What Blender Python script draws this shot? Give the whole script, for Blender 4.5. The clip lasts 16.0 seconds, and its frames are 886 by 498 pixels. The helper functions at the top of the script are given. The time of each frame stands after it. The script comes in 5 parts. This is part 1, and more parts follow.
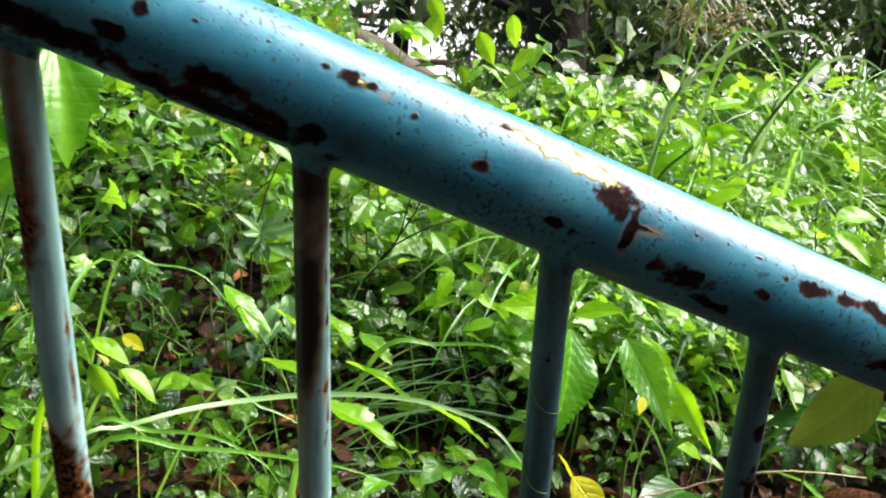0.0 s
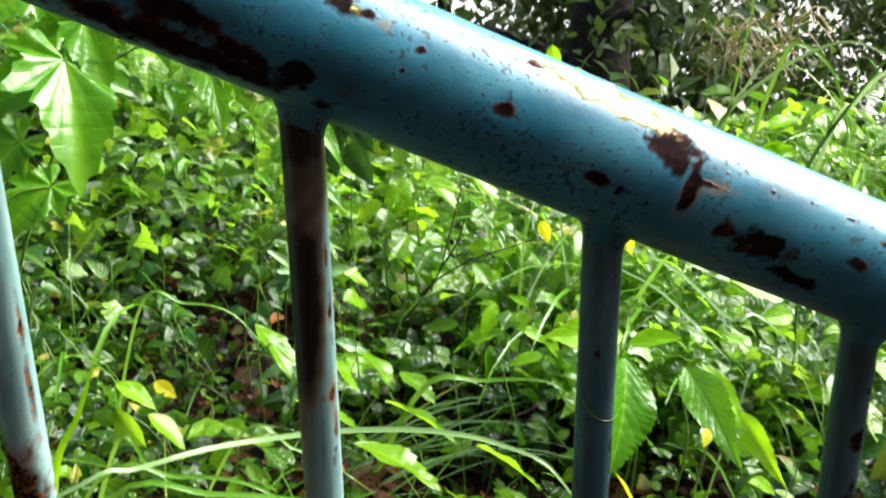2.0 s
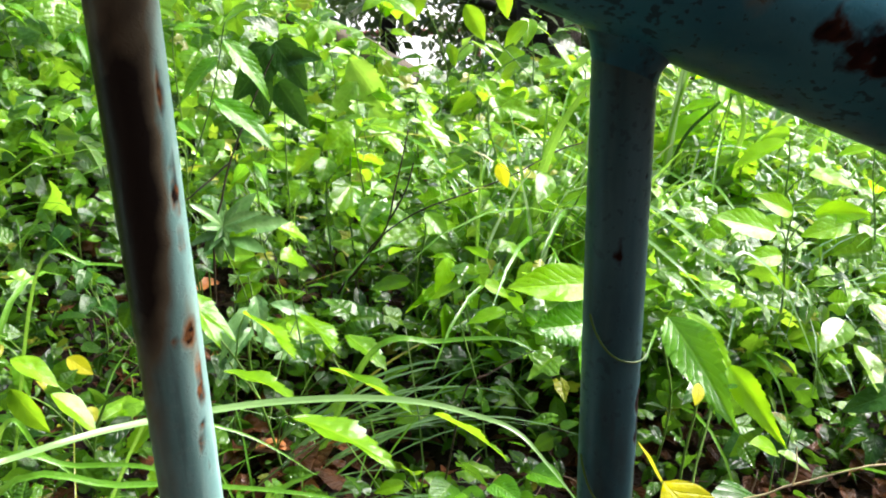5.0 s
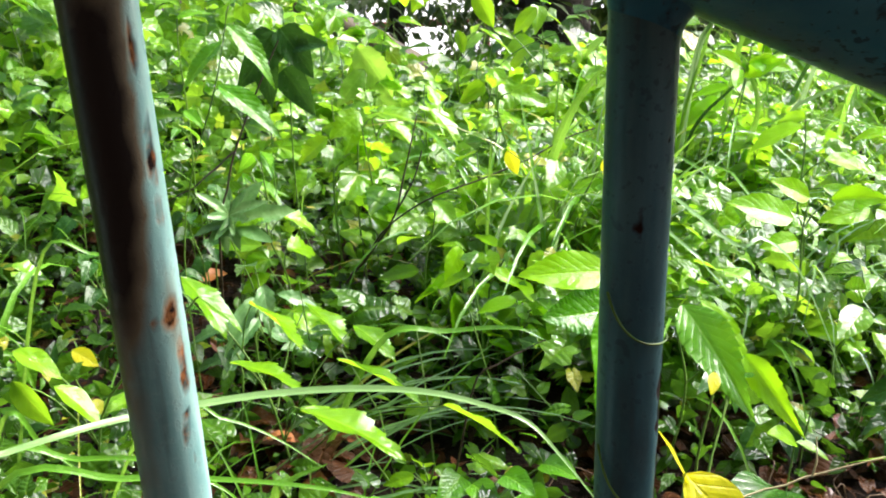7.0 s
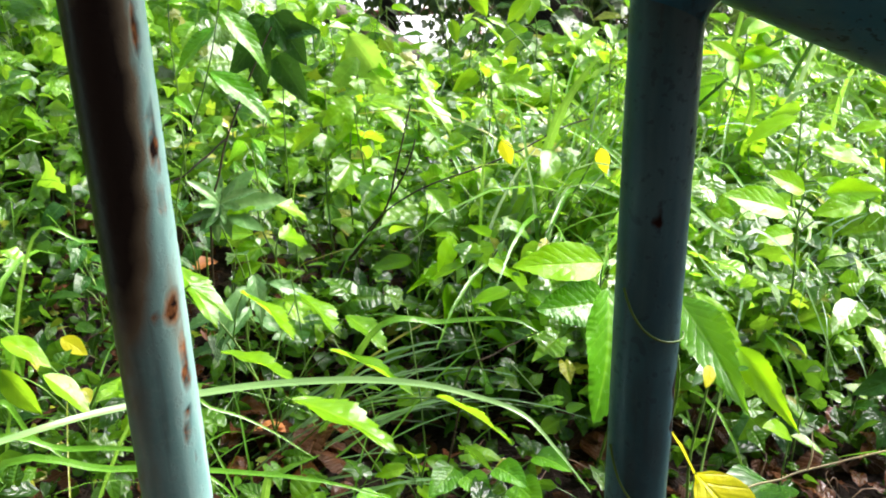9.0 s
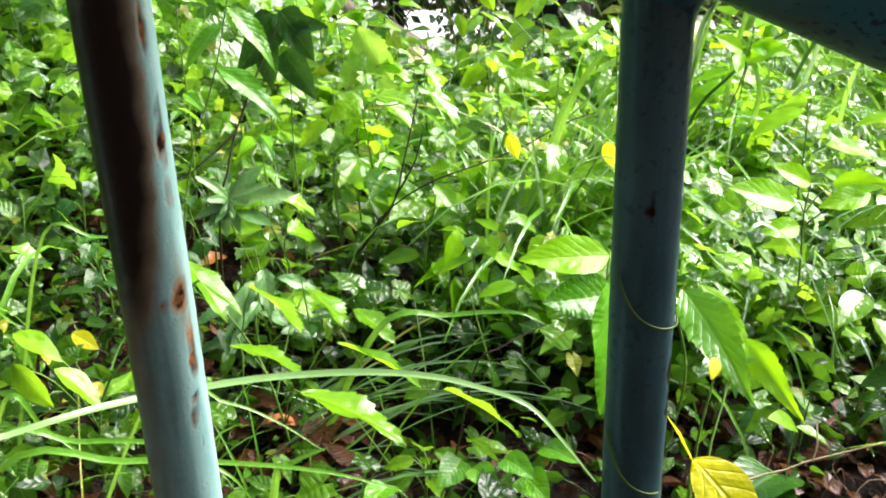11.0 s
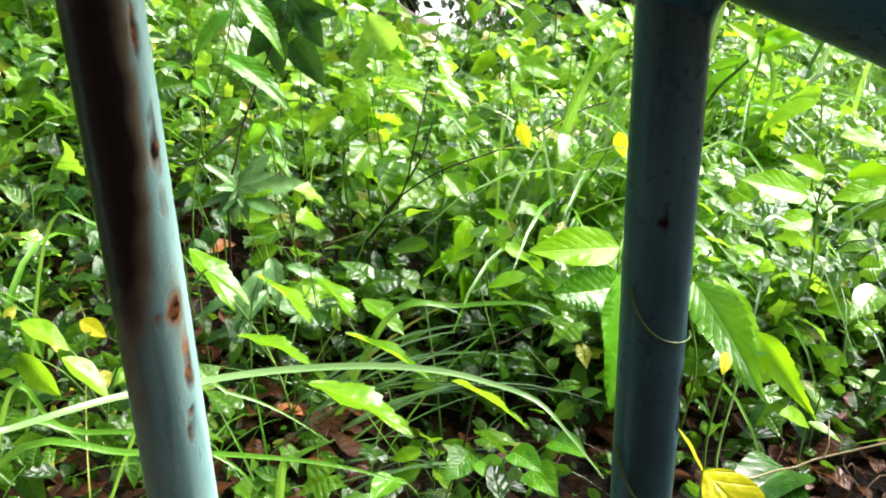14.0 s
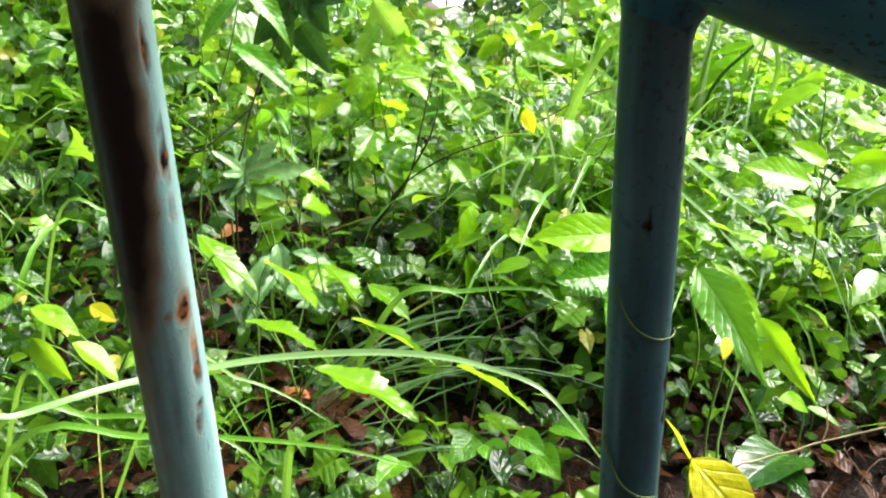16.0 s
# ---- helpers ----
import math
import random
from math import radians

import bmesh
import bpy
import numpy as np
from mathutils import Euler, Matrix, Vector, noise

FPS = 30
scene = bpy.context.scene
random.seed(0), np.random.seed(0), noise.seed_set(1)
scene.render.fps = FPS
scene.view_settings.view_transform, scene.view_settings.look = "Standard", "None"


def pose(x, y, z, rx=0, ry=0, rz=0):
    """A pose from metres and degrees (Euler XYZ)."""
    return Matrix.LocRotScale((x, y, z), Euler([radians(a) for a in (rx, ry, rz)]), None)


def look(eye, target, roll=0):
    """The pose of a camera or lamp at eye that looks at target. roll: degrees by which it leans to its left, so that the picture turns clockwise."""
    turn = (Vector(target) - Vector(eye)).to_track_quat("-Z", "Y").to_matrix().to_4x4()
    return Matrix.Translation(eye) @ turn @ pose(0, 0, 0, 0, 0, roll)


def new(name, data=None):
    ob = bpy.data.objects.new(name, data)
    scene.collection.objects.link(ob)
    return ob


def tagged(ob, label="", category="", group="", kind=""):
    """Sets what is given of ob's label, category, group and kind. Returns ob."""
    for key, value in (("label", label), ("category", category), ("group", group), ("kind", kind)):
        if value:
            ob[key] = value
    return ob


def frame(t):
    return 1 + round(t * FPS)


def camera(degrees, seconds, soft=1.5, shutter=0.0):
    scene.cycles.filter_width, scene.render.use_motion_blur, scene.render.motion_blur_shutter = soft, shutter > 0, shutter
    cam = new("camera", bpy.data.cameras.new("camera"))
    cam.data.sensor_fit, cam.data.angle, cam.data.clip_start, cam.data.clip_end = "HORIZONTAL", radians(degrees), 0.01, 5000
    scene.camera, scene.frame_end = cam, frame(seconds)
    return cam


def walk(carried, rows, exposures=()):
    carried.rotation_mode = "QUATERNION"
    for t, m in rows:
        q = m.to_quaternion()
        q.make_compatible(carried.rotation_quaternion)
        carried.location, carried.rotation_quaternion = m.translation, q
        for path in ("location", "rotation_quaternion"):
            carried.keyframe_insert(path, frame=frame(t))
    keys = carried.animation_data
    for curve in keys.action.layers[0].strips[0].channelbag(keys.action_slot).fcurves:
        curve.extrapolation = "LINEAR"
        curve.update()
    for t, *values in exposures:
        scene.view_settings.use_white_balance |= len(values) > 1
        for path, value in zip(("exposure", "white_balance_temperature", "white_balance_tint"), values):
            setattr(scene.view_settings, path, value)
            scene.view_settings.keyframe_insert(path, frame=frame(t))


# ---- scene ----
cam = camera(46.46, 16.0, soft=1.95, shutter=0.5)
ROWS = [
    (0, -0.0168, -0.398, 1.0129, 65.603, -2.246, -9.364),
    (0.5, -0, -0.3831, 0.9974, 65.972, -1.852, -9),
    (1, 0.0043, -0.3827, 1.0036, 65.616, -1.185, -7.572),
    (1.5, 0.0083, -0.3723, 0.9926, 65.159, -0.92, -7.482),
    (2, 0.0034, -0.3447, 0.9555, 68.608, 0.601, -7.59),
    (2.5, 0.0075, -0.3137, 0.9203, 70.116, 2.094, -7.668),
    (3, 0.0123, -0.2951, 0.9078, 70.004, 1.813, -8.593),
    (3.5, 0.015, -0.2781, 0.8987, 70.808, 0.955, -9.322),
    (4, 0.017, -0.2569, 0.8887, 67.444, 1.213, -10.128),
    (4.5, 0.0216, -0.2332, 0.8797, 67.009, 1.312, -10.736),
    (7, 0.0297, -0.2029, 0.8615, 66.575, 1.922, -10.303),
    (7.5, 0.0301, -0.197, 0.8584, 66.103, 1.834, -10.19),
    (8, 0.0312, -0.1942, 0.8575, 65.925, 1.746, -10.29),
    (8.5, 0.0295, -0.1898, 0.8573, 66.101, 1.204, -10.451),
    (9, 0.0262, -0.1945, 0.8592, 65.973, 1.25, -10.684),
    (11.5, 0.0283, -0.2011, 0.8617, 65.693, 1.716, -10.235),
    (12, 0.0306, -0.1983, 0.8632, 65.71, 1.468, -10.136),
    (12.5, 0.0326, -0.1974, 0.8628, 65.303, 1.644, -9.967),
    (13, 0.0315, -0.1935, 0.8603, 65.204, 1.561, -9.801),
    (13.5, 0.0333, -0.1895, 0.8607, 64.851, 1.645, -9.833),
    (14, 0.0301, -0.1922, 0.8624, 64.896, 1.58, -9.638),
    (14.5, 0.0305, -0.1977, 0.8644, 64.867, 1.82, -9.8),
    (15, 0.0329, -0.2011, 0.8668, 64.845, 1.799, -9.876),
    (15.5, 0.0336, -0.2005, 0.8686, 64.874, 1.735, -9.725),
    (16, 0.0317, -0.2008, 0.871, 63.903, 1.774, -9.261),
]
walk(cam, [(t, pose(x, y, z, a, b, c)) for t, x, y, z, a, b, c in ROWS],
     exposures=[(0.0, 1.35), (2.5, 1.42), (3.0, 1.30), (3.5, 1.22), (4.0, 1.32), (4.5, 1.57), (7.0, 1.63), (16.0, 1.68)])

# ---- world and light: overcast sky, brightest up and behind the railing ----
world = bpy.data.worlds.new("overcast")
scene.world = world
world.use_nodes = True
wn, wl = world.node_tree.nodes, world.node_tree.links
sky = wn.new("ShaderNodeTexSky")
sky.sky_type, sky.sun_disc = "NISHITA", False
sky.sun_elevation, sky.sun_rotation = radians(39), radians(73)
sky.air_density, sky.dust_density, sky.ozone_density = 1.0, 6.0, 0.7
wn["Background"].inputs["Strength"].default_value = 0.105
wl.new(sky.outputs[0], wn["Background"].inputs["Color"])
sun = new("sun", bpy.data.lights.new("sun", "SUN"))
sun.data.energy, sun.data.angle, sun.data.color = 4.7, radians(44), (1.0, 0.95, 0.955)
sun.matrix_world = look((7.7, 2.4, 6.6), (0, 0, 0))


# ---- materials ----
def nodes_of(name):
    m = bpy.data.materials.new(name)
    m.use_nodes = True
    nt = m.node_tree
    return m, nt, nt.nodes["Principled BSDF"], nt.nodes["Material Output"]


def add(nt, kind, **values):
    n = nt.nodes.new(kind)
    for key, value in values.items():
        n.inputs[key].default_value = value
    return n


def mixc(nt, fac, a, b):
    """A colour mix node; fac, a and b are sockets or values."""
    n = nt.nodes.new("ShaderNodeMix")
    n.data_type = "RGBA"
    for sock, v in ((n.inputs[0], fac), (n.inputs[6], a), (n.inputs[7], b)):
        if hasattr(v, "is_linked"):
            nt.links.new(v, sock)
        else:
            sock.default_value = v if not isinstance(v, tuple) else (*v, 1)
    return n.outputs[2]


def calc(nt, op, a, b=0.0, clamp=False):
    n = nt.nodes.new("ShaderNodeMath")
    n.operation, n.use_clamp = op, clamp
    for i, v in enumerate((a, b)):
        if hasattr(v, "is_linked"):
            nt.links.new(v, n.inputs[i])
        else:
            n.inputs[i].default_value = v
    return n.outputs[0]


def ramp(nt, fac, lo, hi):
    """0 below lo, 1 above hi."""
    n = nt.nodes.new("ShaderNodeMapRange")
    n.clamp = True
    nt.links.new(fac, n.inputs[0])
    n.inputs[1].default_value, n.inputs[2].default_value = lo, hi
    return n.outputs[0]


def noise_of(nt, scale, detail=3.0, space="Object"):
    c = nt.nodes.new("ShaderNodeTexCoord")
    n = add(nt, "ShaderNodeTexNoise", Scale=scale, Detail=detail)
    nt.links.new(c.outputs[space], n.inputs["Vector"])
    return n.outputs[0]


def leaf_material(name, dark, light, glow, rough=0.3, veins=9.0, vein_gain=0.35, through_light=0.4, old=0.06, per_object=False, spec=0.55, bias=1.4, pucker=3.4):
    """Wet leaf: two greens by leaf, blotches, veins from the leaf's own u and v, light that shines through."""
    m, nt, bsdf, out = nodes_of(name)
    if per_object:
        rnd = nt.nodes.new("ShaderNodeObjectInfo").outputs["Random"]
    else:
        rnd = nt.nodes.new("ShaderNodeNewGeometry").outputs["Random Per Island"]
    col = mixc(nt, calc(nt, "POWER", rnd, bias), dark, light)
    aged = ramp(nt, calc(nt, "FRACT", calc(nt, "MULTIPLY", rnd, 17.31)), 1.0 - old, 1.0 - old * 0.5)
    col = mixc(nt, aged, col, (0.32, 0.34, 0.03))
    # single leaves are meshes of length 1, so their grain is set by the leaf
    q = 0.055 if per_object else 1.0
    blot = noise_of(nt, 45.0 * q, 4.0)
    col = mixc(nt, calc(nt, "MULTIPLY", ramp(nt, blot, 0.42, 0.72), 0.35), col, dark)
    uv = nt.nodes.new("ShaderNodeUVMap")
    sep = nt.nodes.new("ShaderNodeSeparateXYZ")
    nt.links.new(uv.outputs[0], sep.inputs[0])
    side = calc(nt, "ABSOLUTE", calc(nt, "SUBTRACT", sep.outputs[0], 0.5))
    rib = ramp(nt, calc(nt, "MULTIPLY", side, -1.0), -0.05, -0.012)
    wave = calc(nt, "FRACT", calc(nt, "MULTIPLY", calc(nt, "SUBTRACT", sep.outputs[1], calc(nt, "MULTIPLY", side, 0.55)), veins))
    wave = calc(nt, "ABSOLUTE", calc(nt, "SUBTRACT", wave, 0.5))
    vein = ramp(nt, calc(nt, "MULTIPLY", wave, -1.0), -0.11, -0.02)
    both = calc(nt, "MAXIMUM", rib, calc(nt, "MULTIPLY", vein, 0.35))
    col = mixc(nt, calc(nt, "MULTIPLY", both, vein_gain), col, glow)
    nt.links.new(col, bsdf.inputs["Base Color"])
    bsdf.inputs["Roughness"].default_value = rough
    rr = ramp(nt, noise_of(nt, 160.0 * q, 2.0), 0.3, 0.7)
    nt.links.new(calc(nt, "ADD", calc(nt, "MULTIPLY", rr, 0.14), rough - 0.07), bsdf.inputs["Roughness"])
    bsdf.inputs["Specular IOR Level"].default_value = min(1.0, 0.6 * spec / (1.0 - through_light))
    bump = add(nt, "ShaderNodeBump", Strength=0.65, Distance=0.0016)
    fine = 0.3 if per_object else 0.8
    hgt = calc(nt, "ADD", calc(nt, "MULTIPLY", both, -fine), calc(nt, "MULTIPLY", wave, fine))
    hgt = calc(nt, "ADD", hgt, calc(nt, "MULTIPLY", noise_of(nt, 220.0 * q, 2.0), 0.5))
    hgt = calc(nt, "ADD", hgt, calc(nt, "MULTIPLY", noise_of(nt, 95.0 * q, 2.0), pucker * (0.55 if per_object else 1.0)))
    nt.links.new(hgt, bump.inputs["Height"])
    nt.links.new(bump.outputs[0], bsdf.inputs["Normal"])
    tr = nt.nodes.new("ShaderNodeBsdfTranslucent")
    nt.links.new(mixc(nt, 0.55, col, glow), tr.inputs["Color"])
    mix = nt.nodes.new("ShaderNodeMixShader")
    mix.inputs[0].default_value = through_light
    nt.links.new(bsdf.outputs[0], mix.inputs[1])
    nt.links.new(tr.outputs[0], mix.inputs[2])
    nt.links.new(mix.outputs[0], out.inputs["Surface"])
    return m


def plain_material(name, a, b, scale, rough=0.7, bump=0.4, dist=0.002, detail=6.0, spec=0.4):
    """Two tones by noise at two scales with relief."""
    m, nt, bsdf, out = nodes_of(name)
    n1, n2 = noise_of(nt, scale, detail), noise_of(nt, scale * 6.3, 3.0)
    f = calc(nt, "ADD", calc(nt, "MULTIPLY", ramp(nt, n1, 0.3, 0.7), 0.7), calc(nt, "MULTIPLY", n2, 0.3), True)
    nt.links.new(mixc(nt, f, a, b), bsdf.inputs["Base Color"])
    bsdf.inputs["Roughness"].default_value = rough
    bsdf.inputs["Specular IOR Level"].default_value = spec
    bp = add(nt, "ShaderNodeBump", Strength=bump, Distance=dist)
    nt.links.new(calc(nt, "ADD", n1, calc(nt, "MULTIPLY", n2, 0.5)), bp.inputs["Height"])
    nt.links.new(bp.outputs[0], bsdf.inputs["Normal"])
    return m


def paint_material(name, low, high, chalk, streak, soft=0.06, ragged=0.5, old=(0.020, 0.006, 0.005), specks=0.8, fresh=(0.10, 0.034, 0.012)):
    """Old blue gloss paint; the mesh's rust, pale and wear values say where it has gone."""
    m, nt, bsdf, out = nodes_of(name)

    def attr(key):
        n = nt.nodes.new("ShaderNodeAttribute")
        n.attribute_name = key
        return n.outputs["Fac"]
    n1, n2, n3 = noise_of(nt, 38.0, 5.0), noise_of(nt, 420.0, 3.0), noise_of(nt, 900.0, 2.0)
    rust, pale = attr("rust"), attr("pale")
    rust = calc(nt, "ADD", rust, calc(nt, "MULTIPLY", calc(nt, "SUBTRACT", n2, 0.5), ragged))
    col = mixc(nt, ramp(nt, n1, 0.3, 0.7), low, high)
    # long weather streaks down the length
    tc = nt.nodes.new("ShaderNodeTexCoord")
    mp = add(nt, "ShaderNodeMapping", Scale=streak)
    nt.links.new(tc.outputs["Object"], mp.inputs["Vector"])
    ns = add(nt, "ShaderNodeTexNoise", Scale=1.0, Detail=4.0)
    nt.links.new(mp.outputs[0], ns.inputs["Vector"])
    col = mixc(nt, calc(nt, "MULTIPLY", ramp(nt, ns.outputs[0], 0.45, 0.68), 0.6), col, chalk)
    col = mixc(nt, calc(nt, "MULTIPLY", ramp(nt, calc(nt, "MULTIPLY", ns.outputs[0], -1.0), -0.40, -0.28), 0.4), col, (0.035, 0.030, 0.022))
    col = mixc(nt, calc(nt, "MULTIPLY", ramp(nt, n2, 0.5, 0.75), 0.3), col, chalk)
    grime = ramp(nt, calc(nt, "ADD", n2, calc(nt, "MULTIPLY", n1, 0.35)), 0.765, 0.83)
    col = mixc(nt, calc(nt, "MULTIPLY", grime, specks), col, (0.006, 0.018, 0.028))
    col = mixc(nt, ramp(nt, pale, 0.36, 0.42), col, (0.17, 0.16, 0.035))
    col = mixc(nt, ramp(nt, pale, 0.50, 0.56), col, (0.72, 0.66, 0.34))
    # brown run-off from old rust, and the shade painted on the balusters' left side
    stain_shade = calc(nt, "ADD", attr("stain_shade"), calc(nt, "MULTIPLY", calc(nt, "SUBTRACT", ns.outputs[0], 0.5), 0.22))
    col = mixc(nt, ramp(nt, stain_shade, 0.10, 0.40), col, (0.20, 0.165, 0.105))
    col = mixc(nt, ramp(nt, stain_shade, 0.36, 0.86), col, (0.010, 0.006, 0.005))
    rustcol = mixc(nt, ramp(nt, n2, 0.42, 0.80), (0.007, 0.004, 0.004), old)
    edge = calc(nt, "MULTIPLY", ramp(nt, rust, 0.30, 0.50), ramp(nt, calc(nt, "MULTIPLY", rust, -1.0), -0.72, -0.52))
    rustcol = mixc(nt, calc(nt, "MULTIPLY", calc(nt, "MULTIPLY", edge, 0.8), ramp(nt, n1, 0.45, 0.65)), rustcol, fresh)
    there = ramp(nt, rust, 0.48 - soft, 0.48 + soft)
    nt.links.new(mixc(nt, there, col, rustcol), bsdf.inputs["Base Color"])
    dull = calc(nt, "MAXIMUM", calc(nt, "MAXIMUM", there, calc(nt, "MULTIPLY", grime, specks * 0.4)), calc(nt, "MULTIPLY", ramp(nt, pale, 0.36, 0.42), 0.85))
    gloss = calc(nt, "ADD", 0.27, calc(nt, "MULTIPLY", n2, 0.22))
    r = nt.nodes.new("ShaderNodeMix")
    nt.links.new(dull, r.inputs[0])
    nt.links.new(gloss, r.inputs[2])
    r.inputs[3].default_value = 0.85
    nt.links.new(r.outputs[0], bsdf.inputs["Roughness"])
    nt.links.new(calc(nt, "SUBTRACT", 0.45, calc(nt, "MULTIPLY", dull, 0.41)), bsdf.inputs["Specular IOR Level"])
    bp = add(nt, "ShaderNodeBump", Strength=0.28, Distance=0.0008)
    h = calc(nt, "ADD", calc(nt, "MULTIPLY", there, -0.9), calc(nt, "ADD", calc(nt, "MULTIPLY", n2, specks * 0.35), calc(nt, "MULTIPLY", n3, 0.25)))
    nt.links.new(calc(nt, "ADD", h, calc(nt, "MULTIPLY", grime, -0.15)), bp.inputs["Height"])
    nt.links.new(bp.outputs[0], bsdf.inputs["Normal"])
    return m


M_PAINT = paint_material("worn_blue_paint", (0.010, 0.120, 0.190), (0.024, 0.200, 0.290), (0.070, 0.270, 0.340), (30.0, 60.0, 60.0), 0.10, 0.3, (0.030, 0.012, 0.015), 0.7, (0.13, 0.050, 0.022))
# darker post paint for the right-hand balusters, with their shade in the colour
M_SHADE = paint_material("worn_shaded_blue_post_paint", (0.026, 0.088, 0.108), (0.046, 0.138, 0.162), (0.085, 0.185, 0.205), (220.0, 220.0, 22.0), 0.10, 0.35, (0.030, 0.010, 0.008), 0.35)
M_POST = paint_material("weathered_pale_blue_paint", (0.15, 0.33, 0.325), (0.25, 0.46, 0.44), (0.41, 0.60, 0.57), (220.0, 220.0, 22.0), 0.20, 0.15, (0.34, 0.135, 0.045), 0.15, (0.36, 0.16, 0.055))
M_COVER = leaf_material("ground_cover_leaf", (0.009, 0.040, 0.004), (0.085, 0.235, 0.009), (0.21, 0.48, 0.025), 0.15, 5.0, 0.12, 0.33, 0.05, False, 0.45, 1.8)
M_BRIGHT = leaf_material("bright_thicket_leaf", (0.018, 0.085, 0.007), (0.205, 0.47, 0.016), (0.38, 0.71, 0.035), 0.18, 6.0, 0.2, 0.45, 0.04, False, 0.68)
M_SERRATE = leaf_material("toothed_leaf", (0.080, 0.23, 0.006), (0.200, 0.44, 0.009), (0.40, 0.68, 0.025), 0.15, 7.0, 0.3, 0.48, 0.0, True, 0.4)
M_BROAD = leaf_material("broad_leaf", (0.06, 0.23, 0.006), (0.13, 0.37, 0.010), (0.22, 0.50, 0.025), 0.22, 9.0, 0.45, 0.40, 0.0, True, 0.5)
M_PALE = leaf_material("pale_cut_leaf", (0.07, 0.19, 0.05), (0.13, 0.28, 0.08), (0.28, 0.44, 0.16), 0.3, 6.0, 0.3, 0.3, 0.0, True)
M_GRASS = leaf_material("grass_blade", (0.07, 0.24, 0.010), (0.15, 0.37, 0.03), (0.32, 0.56, 0.07), 0.24, 0.0, 0.45, 0.4, 0.05, pucker=0.5)
M_PALEGRASS = leaf_material("pale_grass_blade", (0.17, 0.33, 0.10), (0.22, 0.40, 0.13), (0.40, 0.56, 0.24), 0.22, 0.0, 0.4, 0.35, 0.0, True, 0.6, pucker=0.5)
M_DARKBLADE = leaf_material("dull_grass_blade", (0.020, 0.075, 0.010), (0.040, 0.120, 0.016), (0.10, 0.22, 0.04), 0.35, 0.0, 0.3, 0.15, 0.0, True, 0.3, pucker=0.5)
M_PALEBLADE = leaf_material("shining_grass_blade", (0.10, 0.24, 0.06), (0.24, 0.42, 0.17), (0.42, 0.56, 0.28), 0.16, 0.0, 0.4, 0.35, 0.03, False, 0.8, pucker=0.5)
M_BRIGHT1 = leaf_material("light_weed_leaf", (0.16, 0.36, 0.03), (0.26, 0.50, 0.05), (0.42, 0.70, 0.08), 0.2, 7.0, 0.3, 0.45, 0.0, True, 0.8)
M_LIME = leaf_material("lime_leaf", (0.20, 0.50, 0.006), (0.29, 0.62, 0.008), (0.42, 0.78, 0.015), 0.2, 8.0, 0.25, 0.55, 0.0, True, 0.25)
M_DEEP = leaf_material("deep_green_leaf", (0.012, 0.055, 0.008), (0.040, 0.140, 0.014), (0.10, 0.26, 0.03), 0.22, 7.0, 0.25, 0.22, 0.0, True, 0.5)
M_OLIVE = leaf_material("olive_leaf", (0.065, 0.115, 0.008), (0.085, 0.140, 0.010), (0.20, 0.27, 0.03), 0.3, 8.0, 0.3, 0.25, 0.0, True, 0.3)
M_DRYSTEM = plain_material("dry_stem", (0.05, 0.028, 0.014), (0.20, 0.13, 0.07), 60.0, 0.6, 0.3, 0.001)
M_YELLOW = leaf_material("yellow_leaf", (0.82, 0.79, 0.014), (0.86, 0.82, 0.016), (0.92, 0.89, 0.03), 0.35, 5.0, 0.05, 0.60, 0.0, True, 0.4, pucker=0.2)
M_DARKLEAF = leaf_material("tree_leaf", (0.025, 0.065, 0.013), (0.09, 0.18, 0.03), (0.20, 0.33, 0.06), 0.4, 7.0, 0.2, 0.25, 0.02)
M_LITTER = leaf_material("dead_leaf", (0.010, 0.005, 0.003), (0.085, 0.031, 0.010), (0.14, 0.06, 0.02), 0.40, 8.0, 0.3, 0.12, 0.0, False, 0.15)
M_BROWNLEAF = leaf_material("brown_leaf", (0.05, 0.016, 0.006), (0.22, 0.075, 0.022), (0.34, 0.15, 0.05), 0.28, 8.0, 0.3, 0.15, 0.0, True, 0.5)
M_ORANGE = leaf_material("orange_leaf", (0.55, 0.20, 0.06), (0.62, 0.26, 0.08), (0.7, 0.4, 0.2), 0.4, 8.0, 0.3, 0.25, 0.0, True)
M_STEM = plain_material("green_stem", (0.07, 0.16, 0.02), (0.16, 0.27, 0.05), 60.0, 0.45, 0.3, 0.001)
M_TWIG = plain_material("dark_twig", (0.020, 0.013, 0.009), (0.07, 0.045, 0.025), 70.0, 0.6, 0.5, 0.001)
M_STRAW = plain_material("dry_straw", (0.52, 0.43, 0.22), (0.72, 0.62, 0.36), 80.0, 0.6, 0.3, 0.001)
M_SOIL = plain_material("wet_soil", (0.005, 0.0035, 0.003), (0.022, 0.013, 0.008), 14.0, 0.8, 0.9, 0.02, 6.0, 0.12)
M_BARK = plain_material("dark_bark", (0.012, 0.009, 0.007), (0.055, 0.042, 0.032), 16.0, 0.8, 1.0, 0.02)
M_LOG = plain_material("grey_brown_wood", (0.050, 0.042, 0.028), (0.115, 0.095, 0.062), 20.0, 0.75, 0.7, 0.01)
M_CONCRETE = plain_material("pale_wet_concrete", (0.52, 0.52, 0.53), (0.68, 0.68, 0.68), 1.2, 0.30, 0.2, 0.004)
M_BROWN = plain_material("brown_painted_steel", (0.14, 0.05, 0.035), (0.20, 0.08, 0.055), 9.0, 0.45, 0.2, 0.002)


